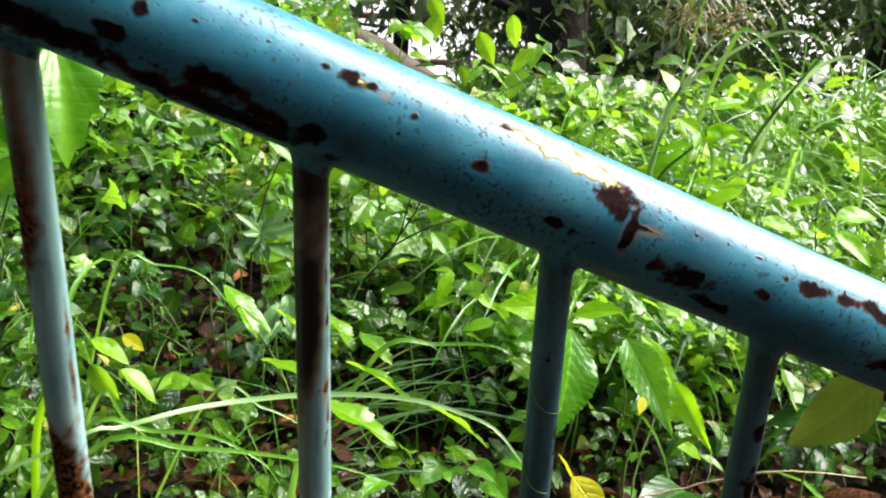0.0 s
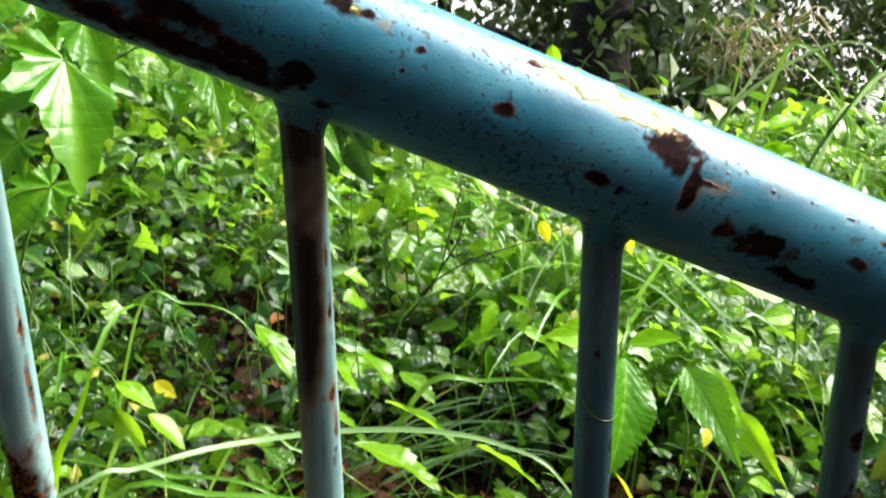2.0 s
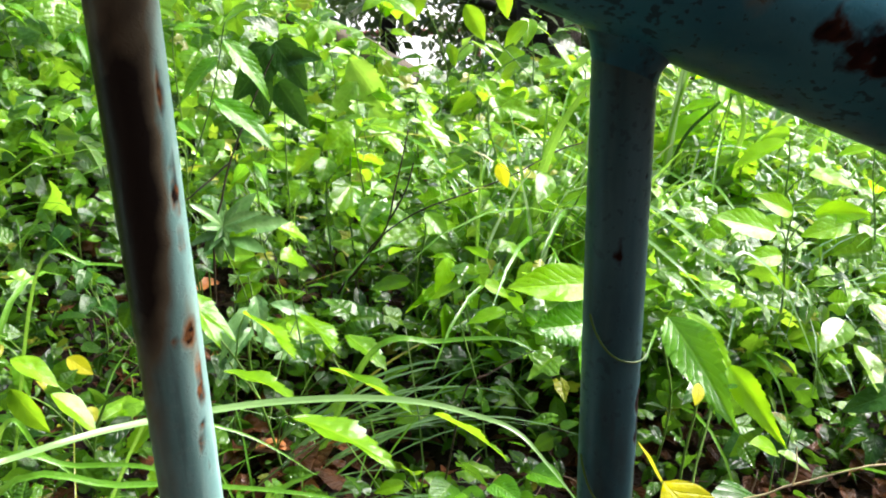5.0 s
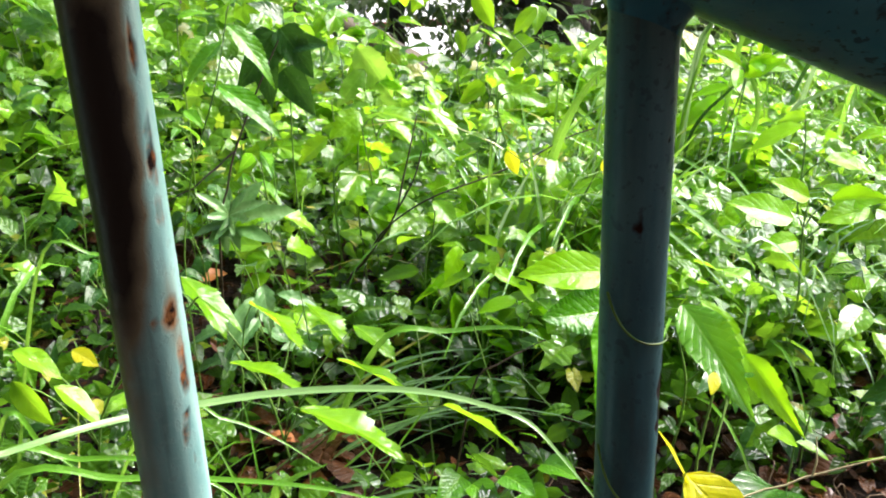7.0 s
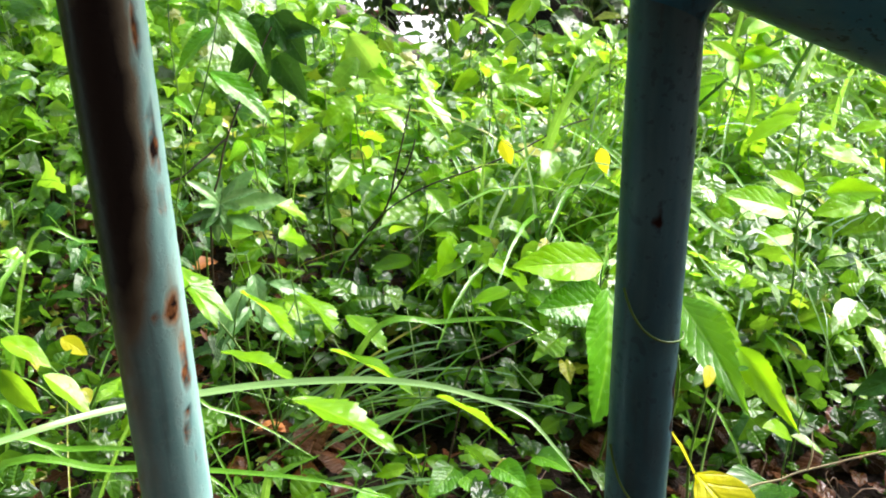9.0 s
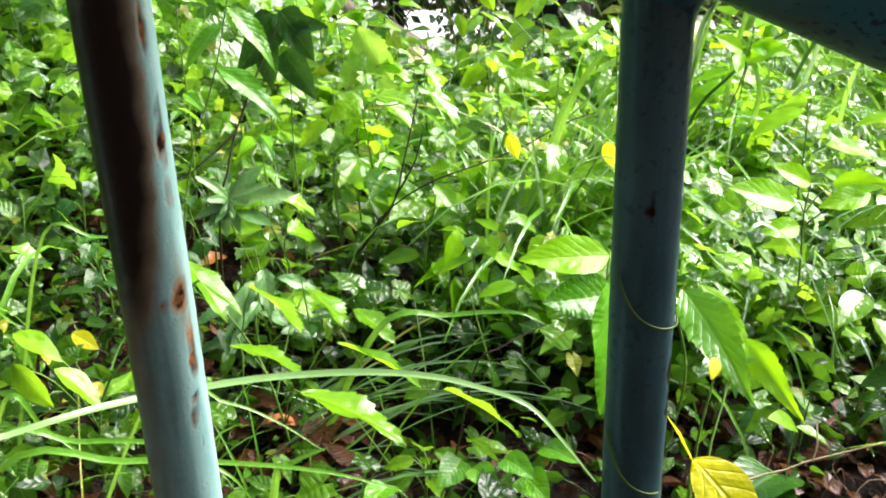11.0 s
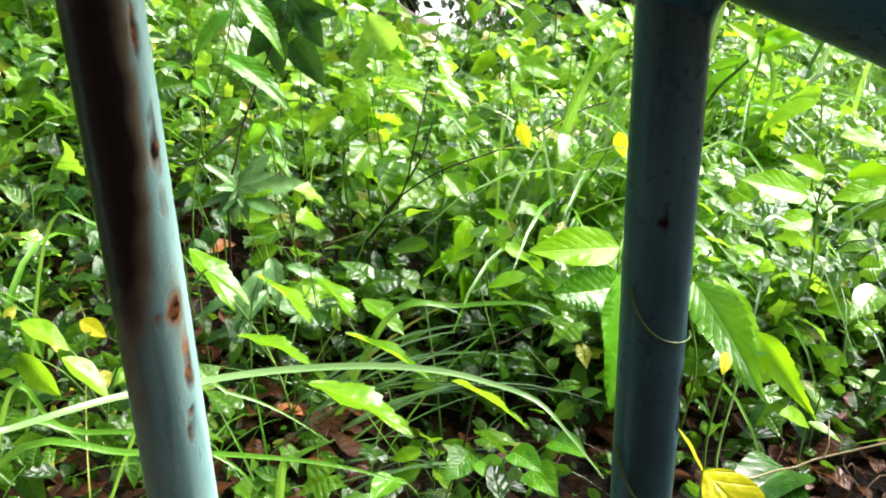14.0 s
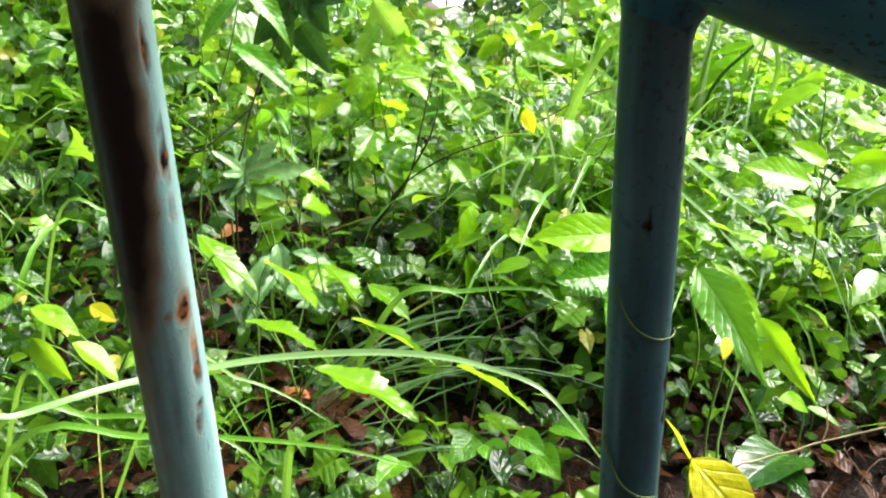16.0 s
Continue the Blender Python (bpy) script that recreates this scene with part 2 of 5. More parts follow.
# ---- mesh helpers ----
def mesh_of(name, V, F, UV=None, material=None, smooth=True):
    """A mesh from arrays: V (n, 3), F (m, 4) quads, UV (n, 2) by vertex."""
    V, F = np.asarray(V, np.float32), np.asarray(F, np.int32)
    me = bpy.data.meshes.new(name)
    me.vertices.add(len(V))
    me.vertices.foreach_set("co", V.ravel())
    k = F.shape[1]
    me.loops.add(F.size)
    me.loops.foreach_set("vertex_index", F.ravel())
    me.polygons.add(len(F))
    me.polygons.foreach_set("loop_start", np.arange(0, F.size, k, dtype=np.int32))
    me.polygons.foreach_set("loop_total", np.full(len(F), k, np.int32))
    me.update(calc_edges=True)
    me.polygons.foreach_set("use_smooth", np.full(len(F), smooth, bool))
    if UV is not None:
        layer = me.uv_layers.new(name="UVMap")
        layer.data.foreach_set("uv", np.asarray(UV, np.float32)[F.ravel()].ravel())
    if material:
        me.materials.append(material)
    me.validate()
    return me


def part(name, me, parent, label="", at=None):
    """Links a mesh as one object under a thing or part."""
    ob = new(name, me)
    ob.parent = parent
    if at is not None:
        ob.matrix_basis = at
    if label:
        tagged(ob, label)
    return ob


def joined(pieces):
    """Arrays of several (V, F, UV) pieces as one."""
    Vs, Fs, Us, n = [], [], [], 0
    for V, F, U in pieces:
        Vs.append(V), Fs.append(np.asarray(F) + n), Us.append(U)
        n += len(V)
    return np.concatenate(Vs), np.concatenate(Fs), np.concatenate(Us)


def grid_faces(rows, cols, closed=False):
    a = np.arange(rows - 1)[:, None] * cols
    c = np.arange(cols if closed else cols - 1)[None, :]
    d = (c + 1) % cols
    return np.stack([a + c, a + d, a + cols + d, a + cols + c], -1).reshape(-1, 4)


def leaf_shape(kind, width, nl=4, nc=1, fold=0.25, curl=0.25, teeth=0, tooth=0.12, ripple=0.0, seed=0, pleat=0.0):
    """A leaf of length 1 along +y, base at 0, upper face +z."""
    r = np.random.default_rng(seed)
    v = np.linspace(0, 1, nl + 1)
    if kind == "cut":
        w = np.sin(np.pi * v ** 0.75) ** 0.7 * (0.55 + 0.45 * np.cos(2 * np.pi * v * 3.6))
    elif kind == "heart":
        w = (1 - v) ** 0.90 * (v + 0.06) ** 0.30 * 1.62
        w[0] = 0.55
    elif kind == "lance":
        w = np.sin(np.pi * v ** 0.62) ** 1.15
    elif kind == "lobed":
        w = np.sin(np.pi * v ** 0.7) ** 0.8 * (1 + 0.15 * np.cos(2 * np.pi * (v * 2.4 - 0.15)))
    else:
        w = np.sin(np.pi * v ** 0.72) ** 0.85
    w = np.maximum(w, 0.012) * width * 0.5
    u = np.linspace(-1, 1, 2 * nc + 1)
    vv, uu = np.meshgrid(v, u, indexing="ij")
    ww = np.repeat(w[:, None], len(u), 1)
    y = vv.copy()
    if teeth:
        saw = ((vv + 0.35 / teeth * np.sin(vv * 9 + seed + 1.7 * np.sign(uu))) * teeth) % 1.0
        edge = np.abs(uu) ** 3
        ww = ww * (1 + tooth * (saw - 0.5) * edge)
        y = y + 0.03 * (saw - 0.3) * edge * (vv < 0.97)
    y = y + 0.16 * np.abs(uu) * ww * (1 - vv)
    x = uu * ww
    z = fold * np.abs(x) - curl * (vv ** 2) * 0.5 + curl * 0.18 * vv
    if ripple:
        z = z + ripple * np.abs(uu) ** 2 * np.sin(vv * 13 + seed + uu * 2)
    if pleat:
        # the blade bulges up between the side veins
        w = ((vv - 0.275 * np.abs(uu)) * 9.0) % 1.0
        z = z + pleat * np.sin(np.pi * w) * np.sin(np.pi * np.clip(np.abs(uu), 0, 1)) ** 0.7 * np.sin(np.pi * np.clip(vv, 0, 1)) ** 0.5
    x = x + 0.03 * np.sin(vv * 3 + seed) * vv
    V = np.stack([x, y, z], -1).reshape(-1, 3)
    UV = np.stack([(uu + 1) / 2, vv], -1).reshape(-1, 2)
    return V, grid_faces(nl + 1, len(u)), UV


def palm_leaf(lobes, cols=15, teeth=0, tooth=0.10, sinus=0.45, curl=0.35, crease=0.10, seed=0, rings=(0.04, 0.58, 1.0)):
    """A lobed leaf with its stalk at 0 and its middle lobe reaching 1 along +y; lobes: (degrees from the middle, length, half width in degrees)."""
    r = np.random.default_rng(seed)
    a = np.radians(np.linspace(-158, 158, cols))
    out = np.full(cols, sinus * 0.6)
    for deg, length, wide in lobes:
        for side in ((-1, 1) if deg else (1,)):
            q = np.abs(np.degrees(a) - side * deg * r.uniform(0.93, 1.07)) / wide
            out = np.maximum(out, length * r.uniform(0.92, 1.06) * (sinus + (1 - sinus) * np.clip(1 - q, 0, 1) ** 1.1) * (q < 1.25))
    if teeth:
        out = out * (1 + tooth * (((np.degrees(a) + 158) / 316 * teeth) % 1.0 - 0.5))
    out = out * (1 + r.normal(0, 0.03, cols))
    q, aa = np.meshgrid(np.asarray(rings), a, indexing="ij")
    rr = q * out[None, :]
    x, y = np.sin(aa) * rr, np.cos(aa) * rr
    ridge = np.zeros_like(aa)
    for deg, length, wide in lobes:
        for side in ((-1, 1) if deg else (1,)):
            ridge = np.maximum(ridge, np.clip(1 - np.abs(np.degrees(aa) - side * deg) / (wide * 0.9), 0, 1))
    z = -crease * ridge * q + 0.20 * np.abs(x) - curl * 0.55 * np.clip(y, 0, 2) ** 2 - curl * 0.35 * x ** 2 + 0.03 * np.sin(x * 7 + seed) * q
    V = np.stack([x, y, z], -1).reshape(-1, 3)
    UV = np.stack([0.5 + 0.5 * x, np.clip(y, 0, 1)], -1).reshape(-1, 2)
    return V, grid_faces(len(rings), cols), UV


FIVE = ((0, 1.0, 27), (52, 0.86, 25), (108, 0.62, 26))
THREE = ((0, 1.0, 36), (68, 0.66, 34), (130, 0.40, 28))
NARROW = ((0, 1.0, 44), (48, 0.50, 34), (112, 0.30, 40))
BROAD3 = ((0, 1.0, 48), (62, 0.78, 40), (122, 0.52, 36))


def frames_of(d, n):
    """Rotations whose y is d and whose z leans to n; arrays (k, 3)."""
    d = d / np.linalg.norm(d, axis=1, keepdims=True)
    x = np.cross(d, n)
    x /= np.linalg.norm(x, axis=1, keepdims=True) + 1e-9
    return np.stack([x, d, np.cross(x, d)], -1)


def scattered(shapes, pos, d, n, size, rng):
    """Many leaves as one set of arrays: the shapes in turn, at pos, along d, facing n."""
    R = frames_of(d, n)
    which = rng.integers(0, len(shapes), len(pos))
    out = []
    for k, (V, F, U) in enumerate(shapes):
        sel = np.where(which == k)[0]
        if not len(sel):
            continue
        W = np.einsum("nij,kj->nki", R[sel] * size[sel, None, None], V) + pos[sel, None, :]
        FF = F[None] + (np.arange(len(sel)) * len(V))[:, None, None]
        out.append((W.reshape(-1, 3), FF.reshape(-1, 4), np.tile(U, (len(sel), 1))))
    return joined(out)


def tube(P, r0, r1, seg=6):
    """A tapered tube along the points P."""
    P = np.asarray(P, float)
    T = np.gradient(P, axis=0)
    T /= np.linalg.norm(T, axis=1, keepdims=True) + 1e-9
    ref = np.array([0.31, 0.94, 0.12])
    A = np.cross(T, ref)
    A /= np.linalg.norm(A, axis=1, keepdims=True) + 1e-9
    B = np.cross(T, A)
    a = np.linspace(0, 2 * np.pi, seg, endpoint=False)
    r = np.linspace(r0, r1, len(P))[:, None, None]
    V = P[:, None] + r * (np.cos(a)[None, :, None] * A[:, None] + np.sin(a)[None, :, None] * B[:, None])
    UV = np.stack(np.meshgrid(np.linspace(0, 1, len(P)), np.linspace(0, 1, seg), indexing="ij")[::-1], -1).reshape(-1, 2)
    return V.reshape(-1, 3), grid_faces(len(P), seg, True), UV


def smooth_path(ctrl, n):
    """A smooth line of n points through a few."""
    c = np.asarray(ctrl, float)
    c = np.vstack([2 * c[0] - c[1], c, 2 * c[-1] - c[-2]])
    t = np.linspace(0, len(c) - 3 - 1e-6, n)
    i = t.astype(int)
    f = (t - i)[:, None]
    p0, p1, p2, p3 = c[i], c[i + 1], c[i + 2], c[i + 3]
    return 0.5 * (2 * p1 + (p2 - p0) * f + (2 * p0 - 5 * p1 + 4 * p2 - p3) * f ** 2 + (3 * p1 - p0 - 3 * p2 + p3) * f ** 3)


def blade(P, width, face=(0, -0.6, 0.8), taper=0.5, base=0.55, swell=0.3):
    """A grass blade: a folded ribbon along P, at its widest past the base, pointed at the end."""
    P = np.asarray(P, float)
    s = np.linspace(0, 1, len(P))
    T = np.gradient(P, axis=0)
    T /= np.linalg.norm(T, axis=1, keepdims=True) + 1e-9
    X = np.cross(T, np.asarray(face, float))
    X /= np.linalg.norm(X, axis=1, keepdims=True) + 1e-9
    N = np.cross(X, T)
    w = width * 0.5 * (base + (1 - base) * np.minimum(s / swell, 1)) * np.clip(1 - s, 0.02, 1) ** taper
    V = np.stack([P - X * w[:, None] + N * w[:, None] * 0.35, P, P + X * w[:, None] + N * w[:, None] * 0.35], 1).reshape(-1, 3)
    UV = np.stack(np.meshgrid(s, (0.0, 0.5, 1.0), indexing="ij")[::-1], -1).reshape(-1, 2)
    return V, grid_faces(len(P), 3), UV


def step(a):
    a = np.clip(a, 0, 1)
    return a * a * (3 - 2 * a)


def ground_z(x, y):
    """Height of the ground: a damp shelf by the railing, a rise to the west, a fall behind; steep unseen banks to the
    west and behind the camera are added to block sky light.
    """
    x, y = np.asarray(x, float), np.asarray(y, float)
    z = 0.19 + 0.05 * np.clip(y - 0.7, -1, 1.6)
    z = z + 0.17 * step((y - 0.7) / 1.2) * step((0.25 - x) / 0.9)
    z = z - 0.10 * step((x - 0.5) / 2.5) - 3.0 * step((x - 3) / 9) * (1 - step((y - 2.5) / 4.0)) + 3.6 * step((-x - 0.9) / 5.0) + 7.0 * step((-x - 0.9) / 2.6) * step((1.3 - y) / 1.6)
    z = z + 0.022 * np.sin(x * 7.1 + 1.3 * np.sin(y * 5.3)) * np.cos(y * 6.7 + x * 2.1) + 0.010 * np.sin(x * 23 + y * 9) * np.sin(y * 19 - x * 7)
    z = z - 2.2 * step((y - 1.75) / 4.4)
    # added bank out of view, keeps sky light off the railing's front
    z = z + 6.5 * step((-y - 0.9) / 3.2)
    return z


rng = np.random.default_rng(7)

# ---- ground: one sheet to the horizon, fine near the railing ----
def ground():
    gx = np.concatenate([-np.geomspace(900, 3, 26), np.linspace(-2.8, 4.2, 141), np.geomspace(4.5, 900, 26)])
    gy = np.concatenate([-np.geomspace(900, 1.6, 30), np.linspace(-1.5, 4.5, 121), np.geomspace(4.7, 900, 30)])
    yy, xx = np.meshgrid(gy, gx, indexing="ij")
    V = np.stack([xx, yy, ground_z(xx, yy)], -1).reshape(-1, 3)
    ob = new("ground", mesh_of("ground", V, grid_faces(len(gy), len(gx)), None, M_SOIL))
    tagged(ob, "dark wet soil of a shady overgrown slope", "ground", kind="structure")


ground()


YARD_Z = -1.88


def lower_yard():
    x, y = np.linspace(-40, 60, 41), np.linspace(7.5, 90, 41)
    yy, xx = np.meshgrid(y, x, indexing="ij")
    top = np.stack([xx, yy, np.full_like(xx, YARD_Z)], -1)
    V = top.reshape(-1, 3)
    ob = new("pavement", mesh_of("pavement", V, grid_faces(41, 41), None, M_CONCRETE))
    tagged(ob, "pale wet concrete yard below the slope", "pavement", kind="structure")


lower_yard()

# ---- the railing ----
RAIL_R, BAL_R, PITCH = 0.0243, 0.0075, 0.1073
SLOPE = radians(24.53)
RAIL_Z = 0.9
ALONG = Vector((math.cos(SLOPE), 0, -math.sin(SLOPE)))
UPWARD = Vector((math.sin(SLOPE), 0, math.cos(SLOPE)))


def spots(s, phi, blots, radius, seed, grain=1.0):
    """How far gone the paint is at places (s along, phi round, in metres of surface), from blots (s, phi, half length, half height, strength)."""
    out = np.zeros(len(s))
    wob = np.array([noise.noise(Vector((a * 130 * grain, b * 130 * grain, seed))) + 0.5 * noise.noise(Vector((a * 420 * grain, b * 420 * grain, seed + 9))) for a, b in zip(s, phi * radius)])
    for s0, p0, ls, lp, g in blots:
        d = np.sqrt(((s - s0) / ls) ** 2 + ((phi - radians(p0)) * radius / lp) ** 2)
        out = np.maximum(out, g * np.clip(1.0 - 0.5 * d + 0.42 * wob, 0, 1) * (d < 2.2))
    return out, wob


def put_values(me, **values):
    for key, v in values.items():
        me.attributes.new(key, "FLOAT", "POINT").data.foreach_set("value", np.asarray(v, np.float32))


def railing():
    thing = tagged(new("stair_railing"), "blue painted tubular steel stair railing, chipped and rusty", "railing")
    # the sloping handrail
    n, m = 760, 72
    s = np.linspace(-1.6, 1.9, n)
    fine = np.linspace(-0.22, 0.42, 520)
    s = np.concatenate([np.linspace(-1.6, -0.225, 60), fine, np.linspace(0.425, 1.9, 60)])
    phi = np.linspace(-np.pi, np.pi, m, endpoint=False)
    ss, pp = np.meshgrid(s, phi, indexing="ij")
    S, P = ss.ravel(), pp.ravel()
    blots = [(0.017, 37, 0.0045, 0.0032, 1.0), (0.025, 41, 0.003, 0.0016, 1.0), (0.006, 40, 0.002, 0.0018, 0.9), (0.043, 31, 0.0022, 0.0018, 0.95),
             (0.072, 13, 0.0045, 0.0022, 1.0), (0.137, 38, 0.0085, 0.0062, 1.1), (0.1435, 12, 0.0026, 0.0085, 1.0), (0.1395, 26, 0.0030, 0.0060, 1.0), (0.151, 20, 0.006, 0.0014, 0.85),
             (-0.040, -14, 0.013, 0.0042, 1.0), (-0.022, -24, 0.012, 0.0035, 0.95), (-0.077, -5, 0.006, 0.0025, 1.0), (-0.066, 20, 0.003, 0.003, 1.0),
             (0.087, 61, 0.004, 0.0018, 0.95)]
    blots += [(0.106, -11, 0.010, 0.0022, 1.0), (0.172, -10, 0.013, 0.0048, 1.05), (0.214, 5, 0.004, 0.0025, 1.0), (0.243, 31, 0.010, 0.0035, 1.0),
              (0.262, 36, 0.010, 0.0028, 1.0), (0.279, 38, 0.008, 0.0042, 1.0), (0.30, -15, 0.02, 0.004, 1.0), (-0.10, -26, 0.02, 0.004, 0.95),
              (0.0, -20, 0.006, 0.003, 0.95), (-0.14, 10, 0.008, 0.004, 1.0), (0.19, -30, 0.01, 0.003, 0.9),
              (-0.045, -40, 0.045, 0.0065, 0.95), (-0.115, -34, 0.05, 0.0075, 1.0), (-0.19, -28, 0.05, 0.009, 1.0)]
    chip = random.Random(4)
    blots += [(chip.uniform(0.152, 0.30), chip.gauss(37, 6), chip.uniform(0.0008, 0.0020), chip.uniform(0.0005, 0.0010), 0.9) for _ in range(24)]
    blots += [(chip.uniform(-0.18, 0.15), chip.gauss(30, 16), chip.uniform(0.0006, 0.0012), chip.uniform(0.0005, 0.0010), 0.9) for _ in range(14)]
    shift = lambda rows: [(s0 - RAIL_R * math.sin(radians(p0)) * math.tan(SLOPE), p0, ls, lp, g) for s0, p0, ls, lp, g in rows]
    rust, wob = spots(S, P, shift(blots), RAIL_R, 3.0)
    pale, _ = spots(S, P, shift([(0.106, 66, 0.014, 0.0040, 1.25), (0.117, 58, 0.013, 0.0036, 1.25), (0.127, 51, 0.010, 0.0032, 1.2), (0.086, 70, 0.010, 0.0018, 1.0), (0.020, 39, 0.004, 0.0022, 0.7)]), RAIL_R, 8.0)
    r = RAIL_R * (1 + 0.006 * np.sin(S * 31) * np.sin(P * 2 + S * 9)) - 0.00035 * np.clip(rust * 3 - 1.2, 0, 1) + 0.0001 * wob
    C = np.outer(S, np.array(ALONG)) + np.array((0, 0, RAIL_Z))
    V = C + (-np.cos(P) * r)[:, None] * np.array((0, 1, 0)) + (np.sin(P) * r)[:, None] * np.array(UPWARD)
    me = mesh_of("handrail", V, grid_faces(len(s), m, True), None, M_PAINT)
    runs, _ = spots(S, P, shift([(0.1425, 6, 0.0028, 0.0085, 0.42), (0.154, 20, 0.0090, 0.0022, 0.40), (0.030, 36, 0.003, 0.002, 0.40)]), RAIL_R, 15.0)
    put_values(me, rust=rust, pale=pale, stain_shade=runs)
    part("handrail", me, thing, "thick blue painted tube, chipped to dark rust")
    # balusters under it, with a weld bead each
    for i in range(-13, 16):
        x = i * PITCH
        top = RAIL_Z - math.tan(SLOPE) * x - 0.6 * RAIL_R
        low = float(ground_z(x, 0)) - 0.25
        near = -1 <= i <= 3
        z = np.linspace(low, top, 240 if near else 20)
        if near:
            z = np.concatenate([np.linspace(low, top - 0.36, 20), np.linspace(top - 0.355, top, 170)])
        k = 30 if near else 14
        a = np.linspace(-np.pi, np.pi, k, endpoint=False)
        zz, aa = np.meshgrid(z, a, indexing="ij")
        Z, A = zz.ravel(), aa.ravel()
        marks = {-1: [(0.850, -50, 0.020, 0.006, 1.0), (0.700, 0, 0.034, 0.013, 1.2), (0.742, -35, 0.012, 0.006, 1.1), (0.802, 60, 0.012, 0.0014, 0.9), (0.775, 55, 0.02, 0.0014, 0.9)],
                 0: [(0.798, 54, 0.0090, 0.0010, 1.0), (0.822, 50, 0.006, 0.0008, 0.85), (0.766, 45, 0.0038, 0.0019, 1.0), (0.757, 55, 0.0090, 0.0012, 0.95),
                     (0.765, 14, 0.0011, 0.0009, 0.95), (0.7425, 48, 0.0016, 0.0014, 1.0), (0.737, 38, 0.0026, 0.0010, 0.8), (0.731, 50, 0.001, 0.0008, 0.9)],
                 1: [(0.777, -16, 0.0030, 0.0013, 0.78), (0.795, 35, 0.0015, 0.001, 0.9), (0.728, 62, 0.012, 0.0022, 1.0), (0.700, 65, 0.016, 0.0015, 0.9)],
                 2: [(0.728, 15, 0.004, 0.0032, 1.1), (0.750, 30, 0.0015, 0.001, 0.9), (0.695, 20, 0.01, 0.004, 1.0)],
                 3: [(0.70, 10, 0.01, 0.004, 1.0)]}.get(i, [(top - 0.12, 0, 0.03, 0.006, 1.0)])
        rust, wob = spots(Z, A, marks, BAL_R, 20.0 + i, 1.4)
        pale, _ = spots(Z, A, [], BAL_R, 40.0 + i)
        # run-off stain and painted shade on the left side of the weathered balusters: the edge of it goes round as it
        # comes down
        stain_shade = np.zeros(len(Z))
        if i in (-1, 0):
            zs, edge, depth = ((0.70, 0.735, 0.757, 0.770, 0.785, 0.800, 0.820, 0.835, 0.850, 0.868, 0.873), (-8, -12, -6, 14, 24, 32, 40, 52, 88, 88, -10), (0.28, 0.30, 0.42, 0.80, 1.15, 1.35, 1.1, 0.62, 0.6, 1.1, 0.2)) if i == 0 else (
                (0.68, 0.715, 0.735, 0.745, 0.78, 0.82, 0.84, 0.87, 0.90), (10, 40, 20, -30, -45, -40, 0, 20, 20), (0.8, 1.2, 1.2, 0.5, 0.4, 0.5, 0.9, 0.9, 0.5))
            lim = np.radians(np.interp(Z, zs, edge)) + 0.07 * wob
            stain_shade = step((lim - A) / 1.25 + 0.35) * np.interp(Z, zs, depth) * np.clip(1 + 0.25 * wob, 0, 1.2) * (A > -2.4)
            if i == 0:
                stain_shade = np.maximum(stain_shade, 0.36 * np.exp(-((A - 0.85) / 0.30) ** 2 - ((Z - 0.766) / 0.013) ** 2))
        r = BAL_R * (1 + 0.012 * wob) - 0.0002 * np.clip(rust * 3 - 1.2, 0, 1)
        V = np.stack([x + np.sin(A) * r, -np.cos(A) * r, Z], -1)
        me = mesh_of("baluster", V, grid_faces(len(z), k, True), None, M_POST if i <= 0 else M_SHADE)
        put_values(me, rust=rust, pale=pale, stain_shade=stain_shade)
        part("baluster", me, thing)
        # weld bead: a lumpy ring that spreads towards the tube
        q = np.linspace(0, 1, 7)
        a = np.linspace(-np.pi, np.pi, 26, endpoint=False)
        qq, aa = np.meshgrid(q, a, indexing="ij")
        rr = BAL_R * (1.03 + 0.45 * qq ** 2.2) * (1 + 0.05 * np.sin(aa * 5 + i * 2.1) * qq)
        gap = RAIL_R * (1 - 0.97 * np.sqrt(np.clip(1 - (rr * np.cos(aa) / RAIL_R) ** 2, 0, 1)))
        X = x + np.sin(aa) * rr
        Zc = RAIL_Z - math.tan(SLOPE) * X - RAIL_R / math.cos(SLOPE) + gap * 1.05 - 0.0075 * (1 - qq) + 0.0006
        V = np.stack([X, -np.cos(aa) * rr, Zc], -1).reshape(-1, 3)
        me = mesh_of("weld", V, grid_faces(7, 26, True), None, M_PAINT)
        # spotty rust that also stands in for the shade under the rail
        put_values(me, rust=0.16 + 0.28 * np.abs(np.sin(aa.ravel() * 2.5 + i)), pale=np.zeros(len(V)))
        part("weld", me, thing)


railing()

# ---- undergrowth that nobody could count ----
SMALL = [leaf_shape("heart", 0.72, 5, 1, 0.3, 0.4, seed=1), palm_leaf(NARROW, 9, seed=41), palm_leaf(THREE, 11, seed=47), leaf_shape("heart", 0.85, 5, 1, 0.2, 0.3, seed=9), leaf_shape("ovate", 0.5, 4, 1, 0.35, 0.35, seed=2), leaf_shape("lance", 0.45, 4, 1, 0.3, 0.4, seed=3)]
MIDDLE = [palm_leaf(THREE, 13, seed=42), palm_leaf(FIVE, 17, seed=43), palm_leaf(BROAD3, 13, seed=44, curl=0.6), leaf_shape("ovate", 0.52, 9, 1, 0.35, 0.5, 4, 0.3, seed=5),
          leaf_shape("heart", 0.80, 7, 1, 0.3, 0.4, seed=6), leaf_shape("lance", 0.36, 7, 1, 0.3, 0.55, 3, 0.3, seed=7), palm_leaf(THREE, 13, 0, 0.1, 0.6, 0.7, 0.14, 45)]


